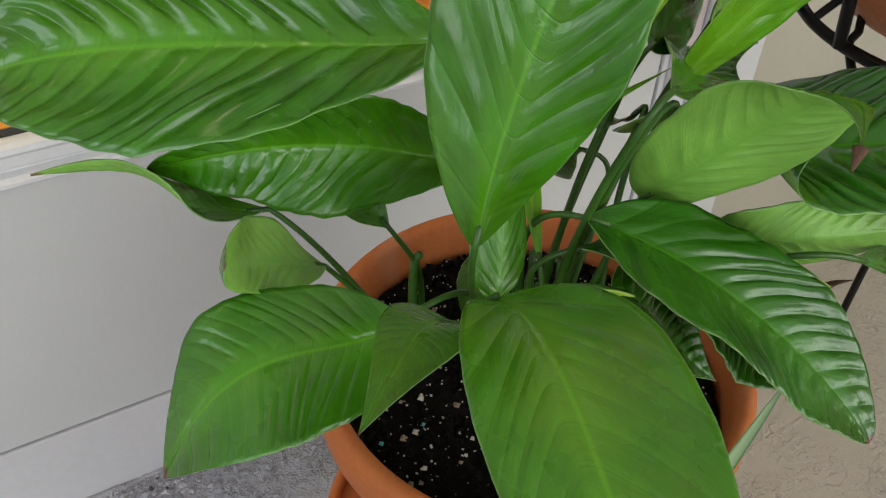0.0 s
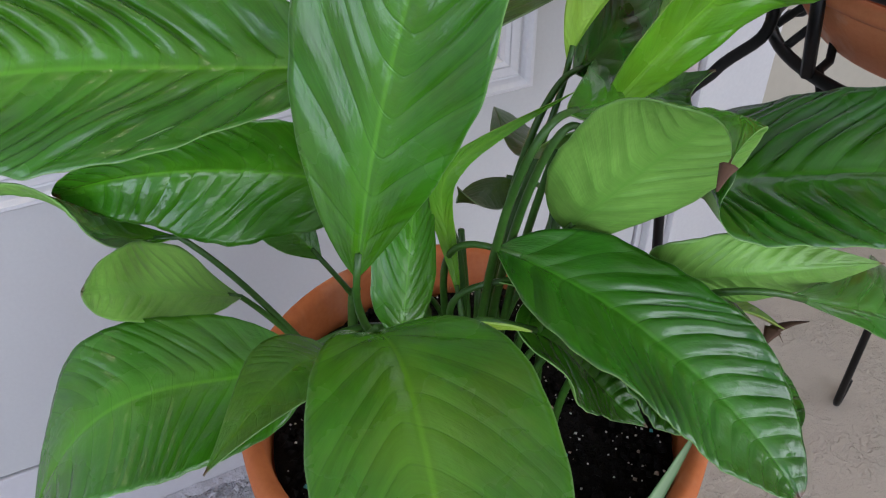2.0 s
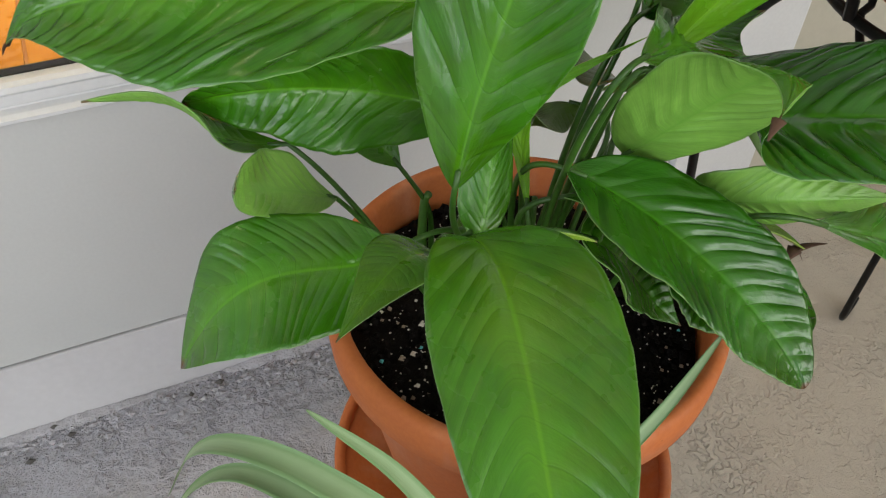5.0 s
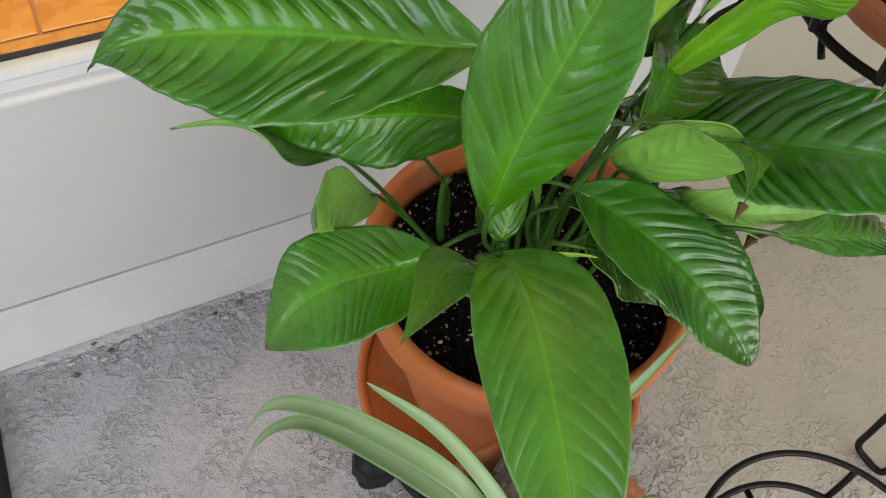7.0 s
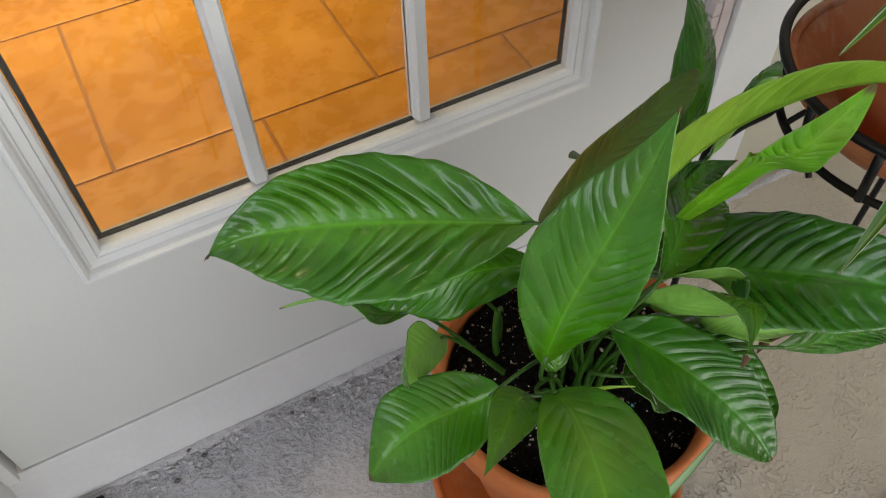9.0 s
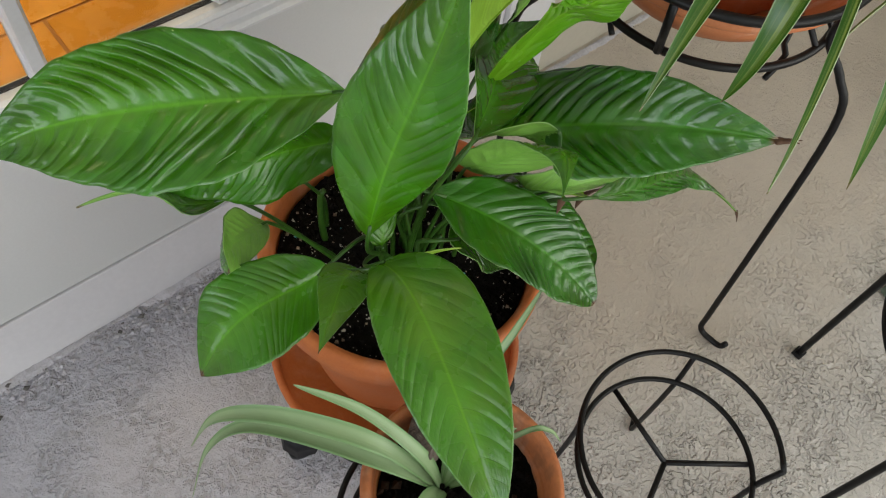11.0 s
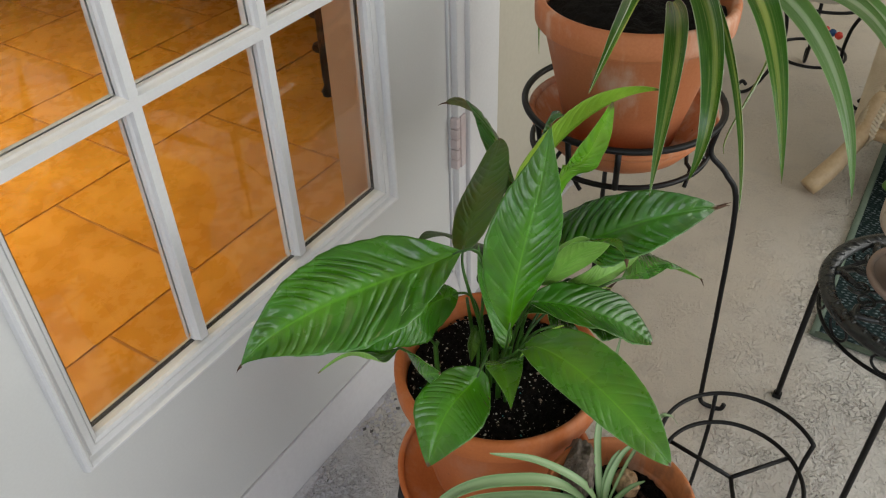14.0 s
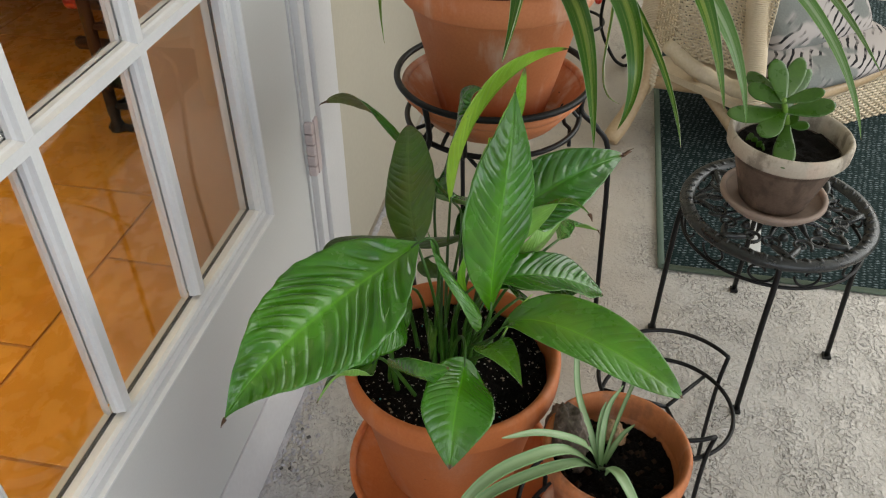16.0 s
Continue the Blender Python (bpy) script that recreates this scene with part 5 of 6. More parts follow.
for pts, half in (([YOUNG, (0.060, -0.538, 0.415), (0.035, -0.488, 0.456), (-0.002, -0.444, 0.482)], 0.0062),
                  ([YOUNG, (0.035, -0.517, 0.432), (-0.005, -0.468, 0.452), (-0.038, -0.432, 0.450), (-0.064, -0.407, 0.424), (-0.088, -0.395, 0.368)], 0.0086),
                  ([YOUNG, (0.036, -0.530, 0.410), (-0.006, -0.474, 0.426), (-0.044, -0.428, 0.420), (-0.078, -0.414, 0.390), (-0.110, -0.422, 0.328)], 0.0078),
                  ([YOUNG, (0.088, -0.574, 0.445), (0.112, -0.592, 0.512), (0.124, -0.603, 0.516), (0.131, -0.612, 0.500)], 0.0022),
                  ([YOUNG, (0.050, -0.567, 0.392), (0.020, -0.580, 0.418), (-0.010, -0.602, 0.400), (-0.026, -0.618, 0.350)], 0.0085),
                  ([YOUNG, (0.088, -0.545, 0.40), (0.130, -0.523, 0.432), (0.175, -0.515, 0.480), (0.200, -0.512, 0.530)], 0.0046),
                  ([YOUNG, (0.085, -0.558, 0.405), (0.108, -0.562, 0.435), (0.128, -0.576, 0.452)], 0.0040),
                  ([YOUNG, (0.084, -0.554, 0.400), (0.100, -0.554, 0.425), (0.112, -0.558, 0.437)], 0.0034),
                  ([YOUNG, (0.082, -0.572, 0.385), (0.096, -0.584, 0.402), (0.106, -0.596, 0.410)], 0.0036),
                  ([YOUNG, (0.058, -0.570, 0.378), (0.044, -0.566, 0.384)], 0.0040)):
    blade("blade", pts, half, PALE_BLADE, young, YOUNG, 6)


def lump(name, size, mat, seed, rough=0.2, segs=20, rings=14, stretch=(1, 1, 1)):
    verts, faces = [], []
    for i in range(rings + 1):
        th = math.pi * i / rings
        for j in range(segs):
            ph = 2 * math.pi * j / segs
            d = Vector((math.sin(th) * math.cos(ph), math.sin(th) * math.sin(ph), math.cos(th)))
            r = size * (1 + rough * noise.noise(d * 2.2 + Vector((seed, 0, 0))) + rough * 0.4 * noise.noise(d * 7 + Vector((0, seed, 0))))
            verts.append(Vector((d.x * stretch[0], d.y * stretch[1], d.z * stretch[2])) * r)
    for i in range(rings):
        for j in range(segs):
            k = (j + 1) % segs
            faces.append((i * segs + j, (i + 1) * segs + j, (i + 1) * segs + k, i * segs + k))
    return mesh_of(name, verts, faces, mat)


part("bark_piece", lump("bark_piece", 0.042, BARK, 11, 0.26, 48, 36, (0.95, 0.42, 1.0)), None, "weathered grey piece of bark in the small pot", at=pose(0.092, -0.516, 0.384, 14, -22, 25), category="bark")
part("dried_bulb", lump("dried_bulb", 0.0155, NUT, 8, 0.35, 20, 14, (1.2, 1.0, 0.95)), None, "dried brown bulb on the small pot's soil", at=pose(0.112, -0.572, 0.382, 0, 0, 40), category="bulb")
for k in range(7):
    x, y = 0.075 + rng.uniform(-0.02, 0.045), -0.59 + rng.uniform(-0.03, 0.03)
    part("dry_root", tube("dry_root", smooth_path([(x, y, SM_SOIL + 0.004), (x + rng.uniform(-0.02, 0.02), y + rng.uniform(-0.02, 0.02), SM_SOIL + 0.015), (x + rng.uniform(-0.04, 0.04), y + rng.uniform(-0.03, 0.03), SM_SOIL + 0.003)], 12), 0.0012, BARK, 6), young)

# ---- iron side table with the jade plant ----
TABLE = (0.708, -0.852)
table = thing("side_table", (*TABLE, 0), label="small round black cast iron side table", category="table")
TZ = 0.345
part("rim", lathe("rim", [(0.145, TZ - 0.004), (0.149, TZ + 0.003), (0.159, TZ + 0.006), (0.168, TZ + 0.003), (0.171, TZ - 0.004), (0.168, TZ - 0.011), (0.152, TZ - 0.010), (0.145, TZ - 0.004)], IRON_WORN), table)
for k in range(44):
    a = 360 * k / 44
    part("gadroon", tube("gadroon", [(r * math.cos(radians(a + w)), r * math.sin(radians(a + w)), TZ + z) for r, w, z in ((0.150, 0, 0.0030), (0.156, 2, 0.0044), (0.162, 3, 0.0030))], lambda q: 0.0028 + 0.0014 * math.sin(3.1 * q), IRON_WORN, 7), table)
part("hub", lathe("hub", [(0.002, TZ - 0.006), (0.030, TZ - 0.006), (0.034, TZ), (0.028, TZ + 0.004), (0.012, TZ + 0.002), (0.002, TZ + 0.002)], IRON_WORN, 40), table)
for k in range(8):
    a = 45 * k
    for side in (-1, 1):
        pts = []
        for q in range(30):
            w = q / 29
            r = 0.034 + 0.112 * w
            pts.append((r * math.cos(radians(a + side * 15 * math.sin(w * 3.3))), r * math.sin(radians(a + side * 15 * math.sin(w * 3.3))), TZ - 0.003 + 0.003 * math.sin(w * 9)))
        part("tracery", tube("tracery", pts, lambda w: 0.0042 + 0.0020 * math.sin(w * 9), IRON_WORN, 7), table)
        cx, cy = 0.108 * math.cos(radians(a + side * 14)), 0.108 * math.sin(radians(a + side * 14))
        part("scroll", tube("scroll", [(cx + 0.018 * (1 - q / 30) * math.cos(q * 0.34 + a), cy + 0.018 * (1 - q / 30) * math.sin(q * 0.34 + a), TZ - 0.001) for q in range(26)], lambda w: 0.0034 - 0.0015 * w, IRON_WORN, 6), table)
    part("boss", tube("boss", [(0.085 * math.cos(radians(a)), 0.085 * math.sin(radians(a)), TZ - 0.005), (0.085 * math.cos(radians(a)), 0.085 * math.sin(radians(a)), TZ + 0.004)], lambda w: 0.009 - 0.004 * w, IRON_WORN, 10), table)
part("apron_ring", tube("apron_ring", ring_points((0, 0, 0.292), 0.158), 0.0033, IRON, 8, True), table)
FEET = ((0.526, -0.838), (0.706, -1.030), (0.879, -0.863), (0.722, -0.684))
for fx, fy in FEET:
    d = Vector((fx - TABLE[0], fy - TABLE[1], 0))
    n = d.normalized()
    part("leg", tube("leg", smooth_path([n * 0.150 + Vector((0, 0, 0.342)), n * 0.163 + Vector((0, 0, 0.30)), n * 0.166 + Vector((0, 0, 0.2)), d + Vector((0, 0, 0.008))], 20), 0.0052, IRON, 8), table)
    part("foot", box("foot", (d.x - 0.009, d.x + 0.009), (d.y - 0.008, d.y + 0.008), (0.0, 0.007), IRON, 0.002), table)
for k in range(12):
    a, hand = 30 * k + 15, (1 if k % 2 else -1)
    pts = []
    for q in range(31):
        w, r = 0.3 + q * 0.20, 0.008 + 0.016 * q / 30
        pts.append(Vector((0.158 * math.cos(radians(a + hand * 360 * r * math.cos(w) / 0.9)), 0.158 * math.sin(radians(a + hand * 360 * r * math.cos(w) / 0.9)), 0.317 + r * math.sin(w))))
    part("apron_scroll", tube("apron_scroll", pts, 0.0024, IRON, 6), table)

JADE_C = (0.704, -0.836)
JZ = TZ + 0.0125
saucer((*JADE_C, JZ), 0.091, 0.026, 0.072, CLAY_SAUCER, "dull clay saucer on the iron table")
flower_pot((*JADE_C, JZ + 0.0105), 0.101, 0.135, 0.034, 0.010, 0.058, CLAY_GREY, CLAY_PALE, "weathered grey clay pot with a limed rim")
JTOP = JZ + 0.0105 + 0.135
part("soil", soil_mesh("soil", 0.084, 0.004, 0.006, seed=33), None, "dark soil in the weathered pot", at=pose(*JADE_C, JTOP - 0.032), category="soil", kind="stuff")
jade = thing("jade_plant", (*JADE_C, JTOP - 0.032), label="jade plant with thick oval green leaves", category="houseplant")
JB = Vector((*JADE_C, JTOP - 0.032))
STEM = [Vector(q) - JB for q in ((0.737, -0.838, 0.462), (0.734, -0.836, 0.490), (0.722, -0.822, 0.525), (0.711, -0.810, 0.556))]
part("stem", tube("stem", smooth_path(STEM, 20), lambda q: 0.0065 - 0.002 * q, JADE_STEM, 10), jade)


def jade_leaf(start, tip, broad, tilt=0.0):
    """A thick oval leaf from the stem to its tip, its face turned up and towards the porch's front."""
    a, b = Vector(start) - JB, Vector(tip) - JB
    d = b - a
    size = d.length
    d.normalize()
    side = d.cross(Vector((-0.45, 0.1 + tilt, 0.9))).normalized()
    up = side.cross(d)
    verts, faces = [], []
    n, m = 16, 14
    for i in range(n + 1):
        u = i / n
        w = 0.88 * broad * math.sin(math.pi * min(1, u ** 1.55 * 0.93 + 0.04)) ** 0.62 + 0.0014
        if u > 0.97:
            w *= 0.55
        for j in range(m):
            c = 2 * math.pi * j / m
            thick = 0.0024 * math.sin(c) * min(1, w / 0.008) + 0.09 * w * math.cos(c) ** 2 - size * 0.16 * (1 - u) * u
            verts.append(a + d * (size * u) + side * (w * math.cos(c)) + up * thick)
    for i in range(n):
        for j in range(m):
            k = (j + 1) % m
            faces.append((i * m + j, i * m + k, (i + 1) * m + k, (i + 1) * m + j))
    faces += [tuple(range(m))[::-1], tuple(n * m + j for j in range(m))]
    me = mesh_of("jade_leaf", verts, faces, JADE)
    bm = bmesh.new()
    bm.from_mesh(me)
    bmesh.ops.recalc_face_normals(bm, faces=bm.faces[:])
    bm.to_mesh(me)
    bm.free()
    return me


LOW, MID, HIGH = (0.729, -0.831, 0.502), (0.720, -0.819, 0.530), (0.712, -0.811, 0.552)
for start, tip, broad, tilt in ((HIGH, (0.760, -0.792, 0.603), 0.020, -0.3), (HIGH, (0.730, -0.753, 0.566), 0.017, 0.3), (MID, (0.688, -0.724, 0.532), 0.021, 0.2), (MID, (0.731, -0.898, 0.545), 0.019, -0.3),
                                (HIGH, (0.722, -0.872, 0.572), 0.013, -0.3), (MID, (0.655, -0.778, 0.515), 0.020, 0.0), (LOW, (0.605, -0.812, 0.490), 0.019, 0.0), (HIGH, (0.815, -0.847, 0.585), 0.017, -0.2),
                                (MID, (0.800, -0.862, 0.572), 0.012, -0.6), (LOW, (0.724, -0.866, 0.505), 0.010, 0.0), (LOW, (0.728, -0.844, 0.522), 0.009, 0.0), (MID, (0.812, -0.765, 0.552), 0.017, 0.3), (LOW, (0.765, -0.790, 0.500), 0.012, 0.2)):
    part("jade_leaf", jade_leaf(start, tip, broad, tilt), jade)
for k in range(4):
    s = Vector((0.690 + 0.008 * k, -0.800 + 0.010 * k, JTOP - 0.036))
    part("small_shoot", jade_leaf(s, s + Vector((-0.008 + 0.004 * k, 0.010 - 0.006 * k, 0.018)), 0.005), jade)

# ---- rug, wicker chair, far stand, doormat ----
rug = thing("rug", (0, 0, 0), label="dark green woven rug with a pale green bound edge", category="rug")
RX0, RX1, RY0, RY1 = 0.922, 2.7, -2.5, -0.700
part("field", box("field", (RX0 + 0.014, RX1), (RY0, RY1 - 0.014), (0.0005, 0.0085), RUG, 0.001), rug)
for pts in ([(RX0 + 0.006, RY0, 0.006), (RX0 + 0.006, RY1 - 0.006, 0.006)], [(RX0 + 0.002, RY1 - 0.006, 0.006), (RX1, RY1 - 0.006, 0.006)]):
    part("binding", tube("binding", pts, 0.0085, RUG_EDGE, 10, flat=0.62), rug)

part("pale_strip", box("pale_strip", (-0.13, 0.15), (-0.013, 0.013), (0.0, 0.008), PAINT, 0.002), None, "pale flat strip lying on the rug under the table", at=pose(1.09, -0.928, 0.009, 0, 0, -7), category="strip")

mat_ob = thing("doormat", (0, 0, 0), label="black rubber edged coir doormat at the door", category="doormat")
part("border", joined("border", [box("a", (-1.05, -0.358), (-0.075, -0.040), (0.0005, 0.013), PLASTIC, 0.003), box("b", (-0.393, -0.358), (-0.52, -0.0755), (0.0005, 0.013), PLASTIC, 0.003), box("c", (-1.05, -0.3935), (-0.52, -0.485), (0.0005, 0.013), PLASTIC, 0.003)], PLASTIC), mat_ob)
part("coir", box("coir", (-1.05, -0.3935), (-0.4845, -0.0755), (0.0005, 0.011), COIR, 0.002), mat_ob)


def woven(name, origin, across, up, w, h, step=0.0095, mat=None, bow=0.0):
    """A woven cane panel: upright stakes and weavers that pass before and behind them in turn."""
    o, ax, uz = Vector(origin), Vector(across).normalized(), Vector(up).normalized()
    nz = ax.cross(uz).normalized()
    meshes = []
    nx, ny = int(w / (step * 1.5)), int(h / step)
    for i in range(nx + 1):
        p = o + ax * (w * i / nx)
        meshes.append(tube("s", [p + nz * bow * math.sin(math.pi * i / nx), p + uz * h + nz * bow * math.sin(math.pi * i / nx)], 0.0026, mat, 5))
    for j in range(ny):
        pts = []
        for i in range(nx * 2 + 1):
            q = i / (nx * 2)
            pts.append(o + ax * (w * q) + uz * (step * (j + 0.5)) + nz * (bow * math.sin(math.pi * q) + (0.0038 * (1 if (i // 2 + j) % 2 else -1) if i % 2 == 0 else 0)))
        meshes.append(tube("w", pts, 0.0029, mat, 5))
    return joined(name, meshes, mat)


chair = thing("wicker_armchair", (0, 0, 0), label="pale wicker armchair standing on the rug", category="chair")
F1, F2 = Vector((1.40, -0.910, 0)), Vector((1.80, -1.42, 0))        # front corners
S1 = Vector((1.505, -0.700, 0))                                     # where the side panel ends
Bk1, Bk2 = Vector((1.63, -0.645, 0)), Vector((2.10, -1.15, 0))      # rear corners


def wrapped_post(c, z0, z1, r, lean=(0.0, 0.0)):
    lo, hi = c + Vector((0, 0, z0)), c + Vector((*lean, z1))
    post = part("post", tube("post", [lo, hi], r, CANE_POLE, 16), chair)
    turns = int((z1 - z0 - 0.02) / 0.0045)
    coils = [tube("r", ring_points(lo.lerp(hi, (k + 1) / (turns + 2)), r - 0.0004, 16), 0.0024, CANE, 5, True) for k in range(turns)]
    part("wrapping", joined("wrapping", coils, CANE), post, kind="stuff")


wrapped_post(F1, 0.20, 0.66, 0.027, (0.035, 0.075))
wrapped_post(F2, 0.012, 0.66, 0.028)
wrapped_post(Bk1, 0.13, 1.0, 0.030)
wrapped_post(Bk2, 0.012, 1.0, 0.028)
part("front_apron", woven("front_apron", F1.lerp(F2, 0.12) + Vector((0, 0, 0.012)), F2 - F1, (0, 0, 1), (F2 - F1).length * 0.88, 0.15, mat=CANE, bow=-0.02), chair, kind="stuff")
part("front_roll", tube("front_roll", smooth_path([F1 + Vector((0, 0, 0.21)), F1.lerp(F2, 0.15) + Vector((0, 0, 0.175)), F1.lerp(F2, 0.5) + Vector((0, 0, 0.165)), F1.lerp(F2, 0.75) + Vector((0, 0, 0.19)), F2 + Vector((0, 0, 0.28))], 24), 0.020, CANE_POLE, 12), chair)
part("side_panel", woven("side_panel", F1 + Vector((0, 0, 0.26)), S1 - F1, (0, 0, 1), (S1 - F1).length, 0.40, 0.0075, mat=CANE, bow=0.012), chair, kind="stuff")
part("rear_side_panel", woven("rear_side_panel", S1 + Vector((0, 0, 0.26)), Bk1 - S1, (0, 0, 1), (Bk1 - S1).length, 0.40, mat=CANE, bow=0.0), chair, kind="stuff")
part("back_panel", woven("back_panel", Bk1 + Vector((0, 0, 0.20)), Bk2 - Bk1, (0, 0, 1), (Bk2 - Bk1).length, 0.78, step=0.014, mat=CANE, bow=0.06), chair, kind="stuff")
part("seat", mesh_of("seat", [q + Vector((0, 0, z)) for z in (0.155, 0.175) for q in (F1, F2, Bk2, Bk1)], [(3, 2, 1, 0), (4, 5, 6, 7), (0, 1, 5, 4), (1, 2, 6, 5), (2, 3, 7, 6), (3, 0, 4, 7)], CANE, False), chair)
for a, b in ((F1, Bk1), (F2, Bk2)):
    part("arm", tube("arm", smooth_path([a + Vector((-0.02, 0, 0.66)), a.lerp(b, 0.4) + Vector((0, 0, 0.685)), b + Vector((0, 0, 0.70))], 20), 0.032, CANE, 12), chair)
# wrapped lower edge of the side, the splayed leg and its stretchers
EDGE = [Vector((1.515, -0.685, 0.285)), Vector((1.475, -0.755, 0.245)), Vector((1.46, -0.83, 0.215)), Vector((1.40, -0.91, 0.215))]
part("side_edge", tube("side_edge", smooth_path(EDGE, 16), lambda q: 0.021 + 0.002 * math.sin(q * 40), CANE, 12), chair)
LEG = [Vector((1.445, -0.570, 0.020)), Vector((1.505, -0.612, 0.075)), Vector((1.585, -0.652, 0.150)), Vector((1.62, -0.66, 0.24))]
part("splayed_leg", tube("splayed_leg", smooth_path(LEG, 16), lambda q: 0.0235 + 0.002 * math.sin(q * 9), CANE_POLE, 14), chair)
part("joint_wrapping", joined("joint_wrapping", [tube("r", [LEG[2].lerp(LEG[3], -0.2 + 0.1 * k) + Vector(p) * 0.031 for p in ((0.5, 0.8, 0), (0, 0.4, 0.9), (-0.6, -0.7, 0.3), (0.1, -0.4, -0.9), (0.5, 0.8, 0))], 0.006, CANE, 6) for k in range(12)], CANE), chair, kind="stuff")
part("stretcher", tube("stretcher", smooth_path([LEG[2] + Vector((0, 0, -0.01)), (1.57, -0.75, 0.142), (1.565, -0.83, 0.140)], 12), 0.017, CANE_POLE, 12), chair)
part("brace", tube("brace", smooth_path([(1.49, -0.77, 0.235), (1.555, -0.80, 0.16), (1.50, -0.89, 0.07), (1.47, -0.94, 0.012)], 12), 0.016, CANE_POLE, 12), chair)


def cushion(name, size, mat, seed):
    verts, faces = [], []
    n = 28
    for side in (1, -1):
        for i in range(n + 1):
            for j in range(n + 1):
                x, y = 2 * i / n - 1, 2 * j / n - 1
                edge = (1 - abs(x) ** 3.5) ** 0.5 * (1 - abs(y) ** 3.5) ** 0.5
                verts.append((x * size[0] * (1 - 0.05 * y * y), y * size[1] * (1 - 0.05 * x * x), side * (size[2] * edge + 0.006) + 0.012 * noise.noise((x * 2 + seed, y * 2, side)) * edge))
    off = (n + 1) ** 2
    for i in range(n):
        for j in range(n):
            q = (i * (n + 1) + j, (i + 1) * (n + 1) + j, (i + 1) * (n + 1) + j + 1, i * (n + 1) + j + 1)
            faces += [q, tuple(off + z for z in q[::-1])]
    for i in range(n):
        for a, b in ((i * (n + 1), (i + 1) * (n + 1)), ((i + 1) * (n + 1) + n, i * (n + 1) + n), (i + 1, i), (n * (n + 1) + i, n * (n + 1) + i + 1)):
            faces.append((b, a, off + a, off + b))
    return mesh_of(name, verts, faces, mat)


part("cushion", cushion("cushion", (0.25, 0.25, 0.045), CUSHION, 2), None, "grey chair cushion with a black and white leaf print", at=pose(1.76, -1.05, 0.226, 0, 0, 39), category="cushion")
part("throw_pillow", cushion("throw_pillow", (0.17, 0.19, 0.06), CUSHION, 5), None, "leaf printed pillow leaning on the wicker chair", at=pose(1.76, -1.04, 0.36, 0, -42, 38), category="pillow")

FAR = (2.02, -0.42)
far = thing("scroll_plant_stand", (*FAR, 0), label="black wire stand with scroll feet by the wall", category="plant stand")
for z, r in ((0.30, 0.13), (0.12, 0.10)):
    part("ring", tube("ring", ring_points((0, 0, z), r, 40), 0.005, IRON, 8, True), far)
for a in (-110, 10, 130):
    d = Vector((math.cos(radians(a)), math.sin(radians(a)), 0))
    up = lambda r, z: d * r + Vector((0, 0, z))
    part("leg", tube("leg", smooth_path([up(0.13, 0.30), up(0.10, 0.22), up(0.10, 0.12), up(0.15, 0.03), up(0.19, 0.007), up(0.215, 0.022), up(0.20, 0.045), up(0.185, 0.032)], 40), 0.0055, IRON, 8), far)
for k, m in enumerate((RED, BLUE, RED)):
    part("bead", lump("bead", 0.011, m, k, 0.05), far, at=pose(-0.11 + 0.012 * k, -0.075 + 0.02 * k, 0.235, 0, 0, 0))
flower_pot((*FAR, 0.3055), 0.115, 0.17, 0.03, 0.010, 0.085, CREAM_POT, CREAM_POT, "cream ceramic pot on the scroll stand")

# ---- the room behind the glass ----
rack = thing("wine_rack", (1.075, 0.690, 0.128), label="small dark wooden wine rack on the room's tiles", category="wine rack")
for x in (0.0, 0.26):
    for y in (0.0, -0.20):
        part("post", tube("post", [(x, y, z) for z in (0.0, 0.012, 0.03, 0.05, 0.30, 0.47, 0.485, 0.50)], lambda q: (0.020, 0.020, 0.013, 0.015, 0.015, 0.015, 0.010, 0.006)[min(7, round(q * 7))], RACK_WOOD, 12), rack)
    part("foot_rail", tube("foot_rail", [(x, 0.02, 0.008), (x, -0.22, 0.008)], 0.012, RACK_WOOD, 10, flat=0.7), rack)
for k in range(4):
    for y in (0.0, -0.20):
        pts = [(0.26 * q / 32, y, 0.075 + 0.105 * k - 0.022 * abs(math.sin(math.pi * 2 * q / 32))) for q in range(33)]
        part("cradle", tube("cradle", pts, 0.010, RACK_WOOD, 8, flat=0.7), rack)
    part("side_rail", tube("side_rail", [(0.0, 0.0, 0.070 + 0.105 * k), (0.0, -0.20, 0.070 + 0.105 * k)], 0.008, RACK_WOOD, 8), rack)
for k, row, m in ((0, 0, IRON), (1, 0, IRON), (2, 0, RED), (1, 1, WOOD), (2, 1, IRON)):
    bottle = thing("bottle", (1.140 + 0.13 * row, 0.430, 0.128 + 0.099 + 0.105 * k), label="dark wine bottle lying in the wooden rack", category="bottle", group="bottles in the rack")
    turned = Matrix.Rotation(radians(-90), 4, "X")
    part("glass_body", lathe("glass_body", [(0.002, 0), (0.034, 0), (0.036, 0.004), (0.036, 0.19), (0.028, 0.225), (0.015, 0.255), (0.014, 0.300)], IRON, 24), bottle, at=turned)
    part("capsule", lathe("capsule", [(0.0145, 0.295), (0.0165, 0.300), (0.0165, 0.345), (0.012, 0.352), (0.001, 0.352)], m, 20), bottle, at=turned)

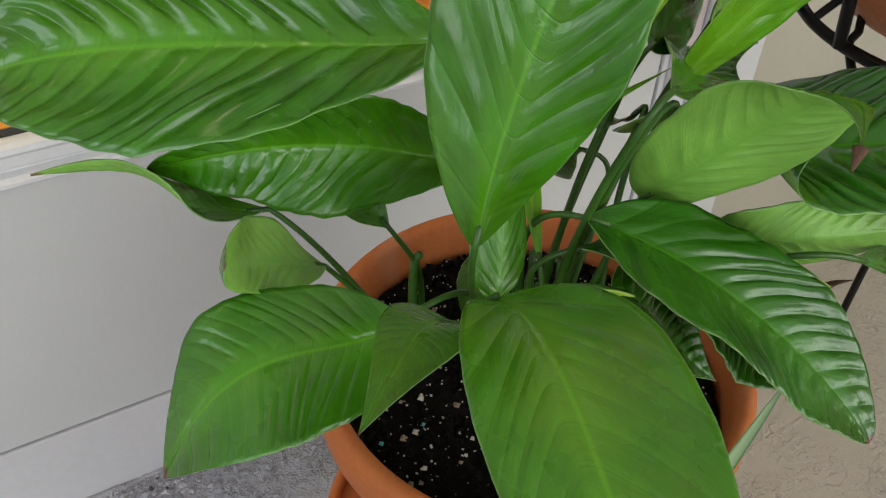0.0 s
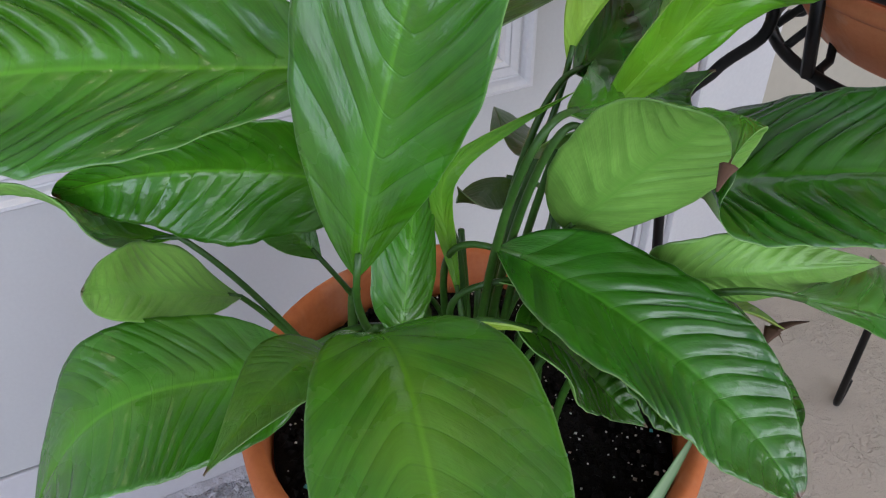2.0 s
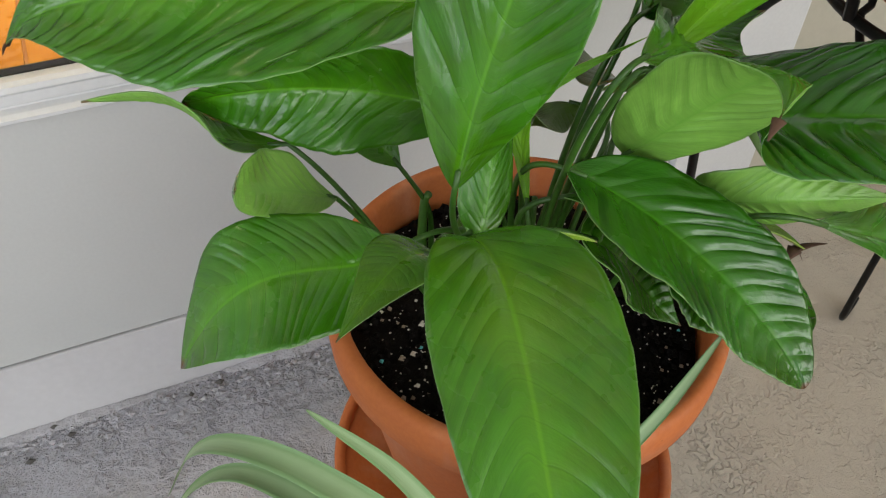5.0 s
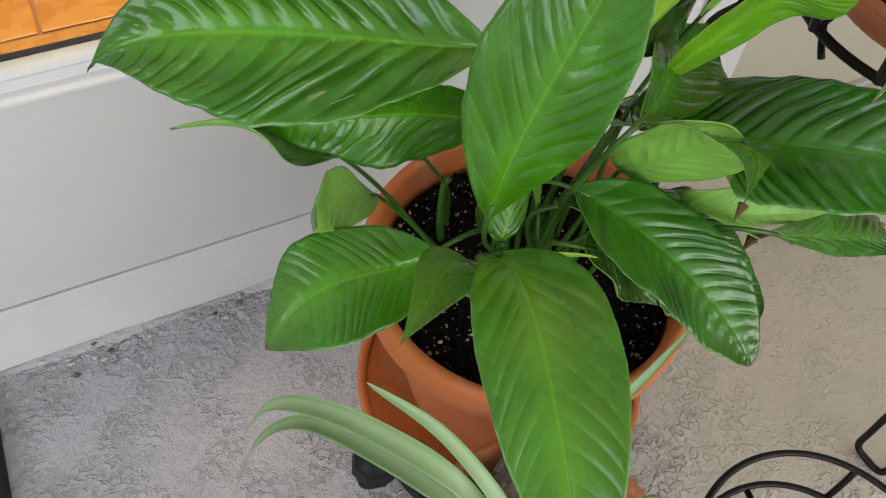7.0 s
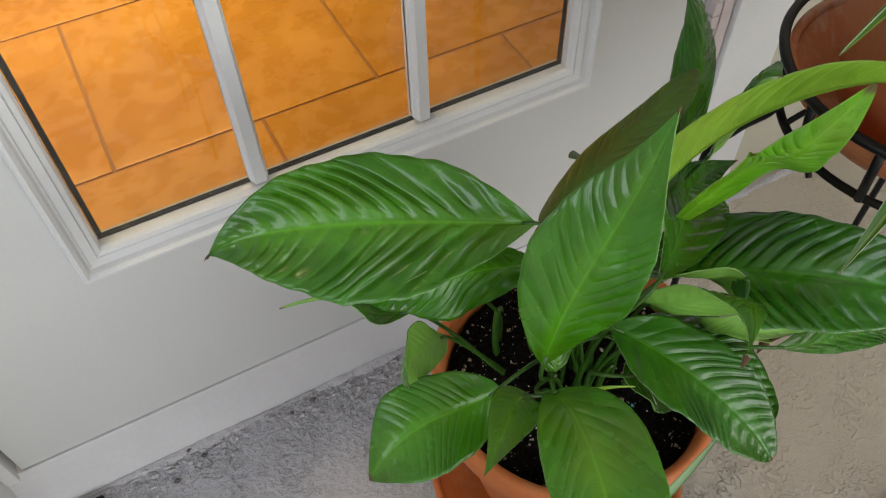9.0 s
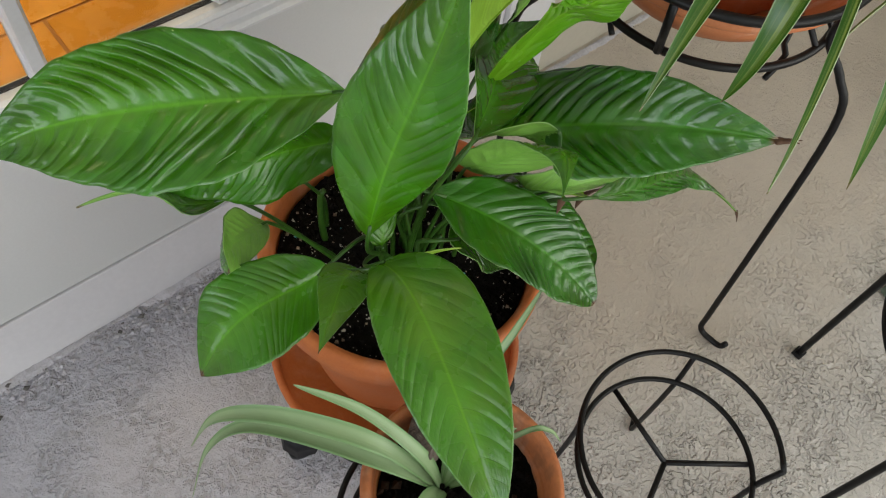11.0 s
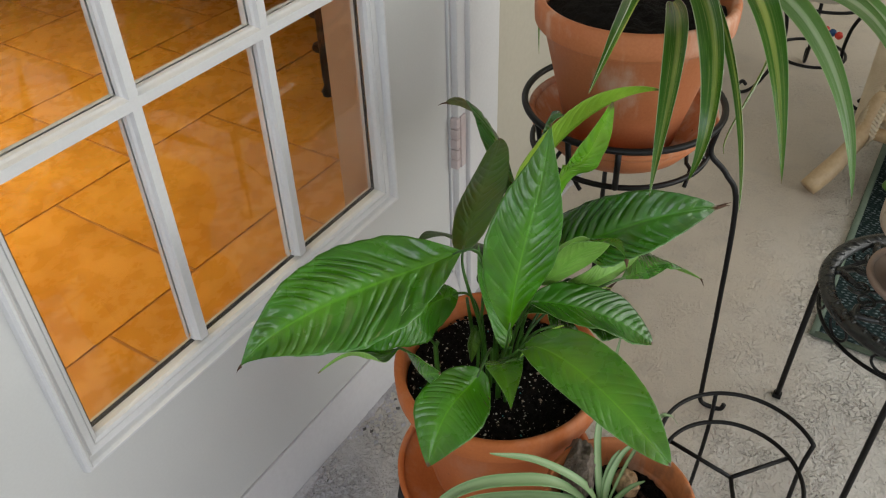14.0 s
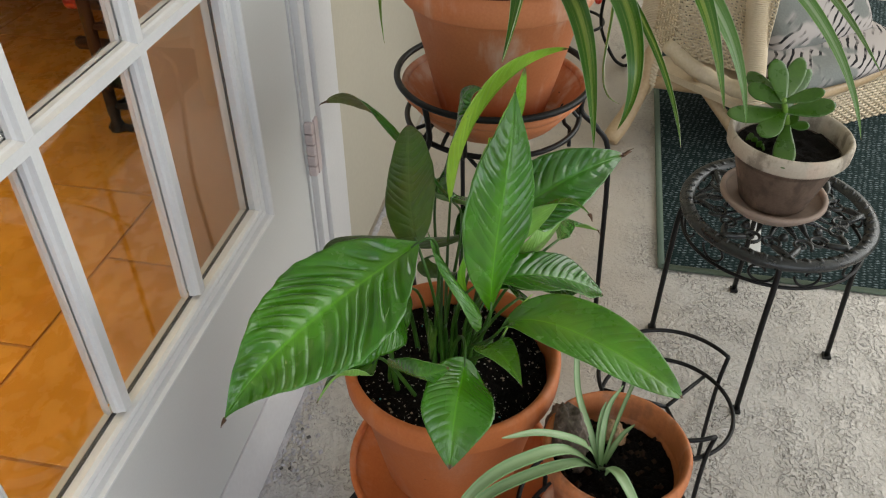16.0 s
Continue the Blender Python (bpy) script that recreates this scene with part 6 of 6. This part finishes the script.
dining = thing("dining_chair", (0.02, 1.78, 0.124), 12, label="dark wooden chair with turned legs in the room", category="chair")
for x, y in ((-0.03, -0.15), (0.42, -0.15), (-0.03, 0.28), (0.42, 0.28)):
    part("leg", tube("leg", [(x, y, z) for z in (0.0, 0.02, 0.05, 0.10, 0.25, 0.42)], lambda q: (0.020, 0.026, 0.017, 0.021, 0.024, 0.026)[min(5, round(q * 5))], WOOD, 14), dining)
part("seat", box("seat", (-0.06, 0.45), (-0.18, 0.31), (0.415, 0.46), WOOD, 0.012), dining)
part("backrest", box("backrest", (-0.05, 0.44), (0.27, 0.305), (0.46, 0.95), WOOD, 0.012), dining)
part("room_rug", box("room_rug", (-0.95, 0.38), (1.62, 3.4), (0.1245, 0.131), DARK_PILE, 0.002), None, "dark patterned rug in the room", category="rug")
sofa = thing("upholstered_stool", (-0.585, 1.315, 0.124), 8, label="terracotta cloth footstool with a grey skirt", category="stool")
part("skirt", box("skirt", (-0.30, 0.28), (-0.05, 0.40), (0.0, 0.11), GREY_CLOTH, 0.01), sofa)
part("cushion_top", box("cushion_top", (-0.31, 0.29), (-0.06, 0.41), (0.1105, 0.42), SOFA, 0.03), sofa)

# floor tiles in running bond, each laid singly near the door
TW, TD = 0.4965, 0.4635
def tile_mesh():
    return box("tile", (-TW / 2 + 0.0028, TW / 2 - 0.0028), (-TD / 2 + 0.0028, TD / 2 - 0.0028), (0.0, 0.0075), TILE, 0.0018)


room_floor = thing("room_floor", (0, 0, 0.1165), label="glossy orange ceramic tile floor of the room", category="floor", kind="structure")
one = tile_mesh()
for row in range(-1, 9):
    y0 = 0.455 + row * TD
    shift = 0.537 if row < 0 else 0.478 * (row % 2)
    for col in range(-7, 9):
        x = -0.178 + (col + 0.5 + shift) * TW
        y = y0 + TD / 2
        if x - TW / 2 < -3.28 or x + TW / 2 > 4.18 or y + TD / 2 > 4.29:
            continue
        if y - TD / 2 < 0.046:
            me = box("tile", (-TW / 2 + 0.0028, TW / 2 - 0.0028), (0.05 - y, TD / 2 - 0.0028), (0.0, 0.0075), TILE, 0.0018)
        else:
            me = one
        part("tile", me, room_floor, at=pose(x, y, 0.0035))
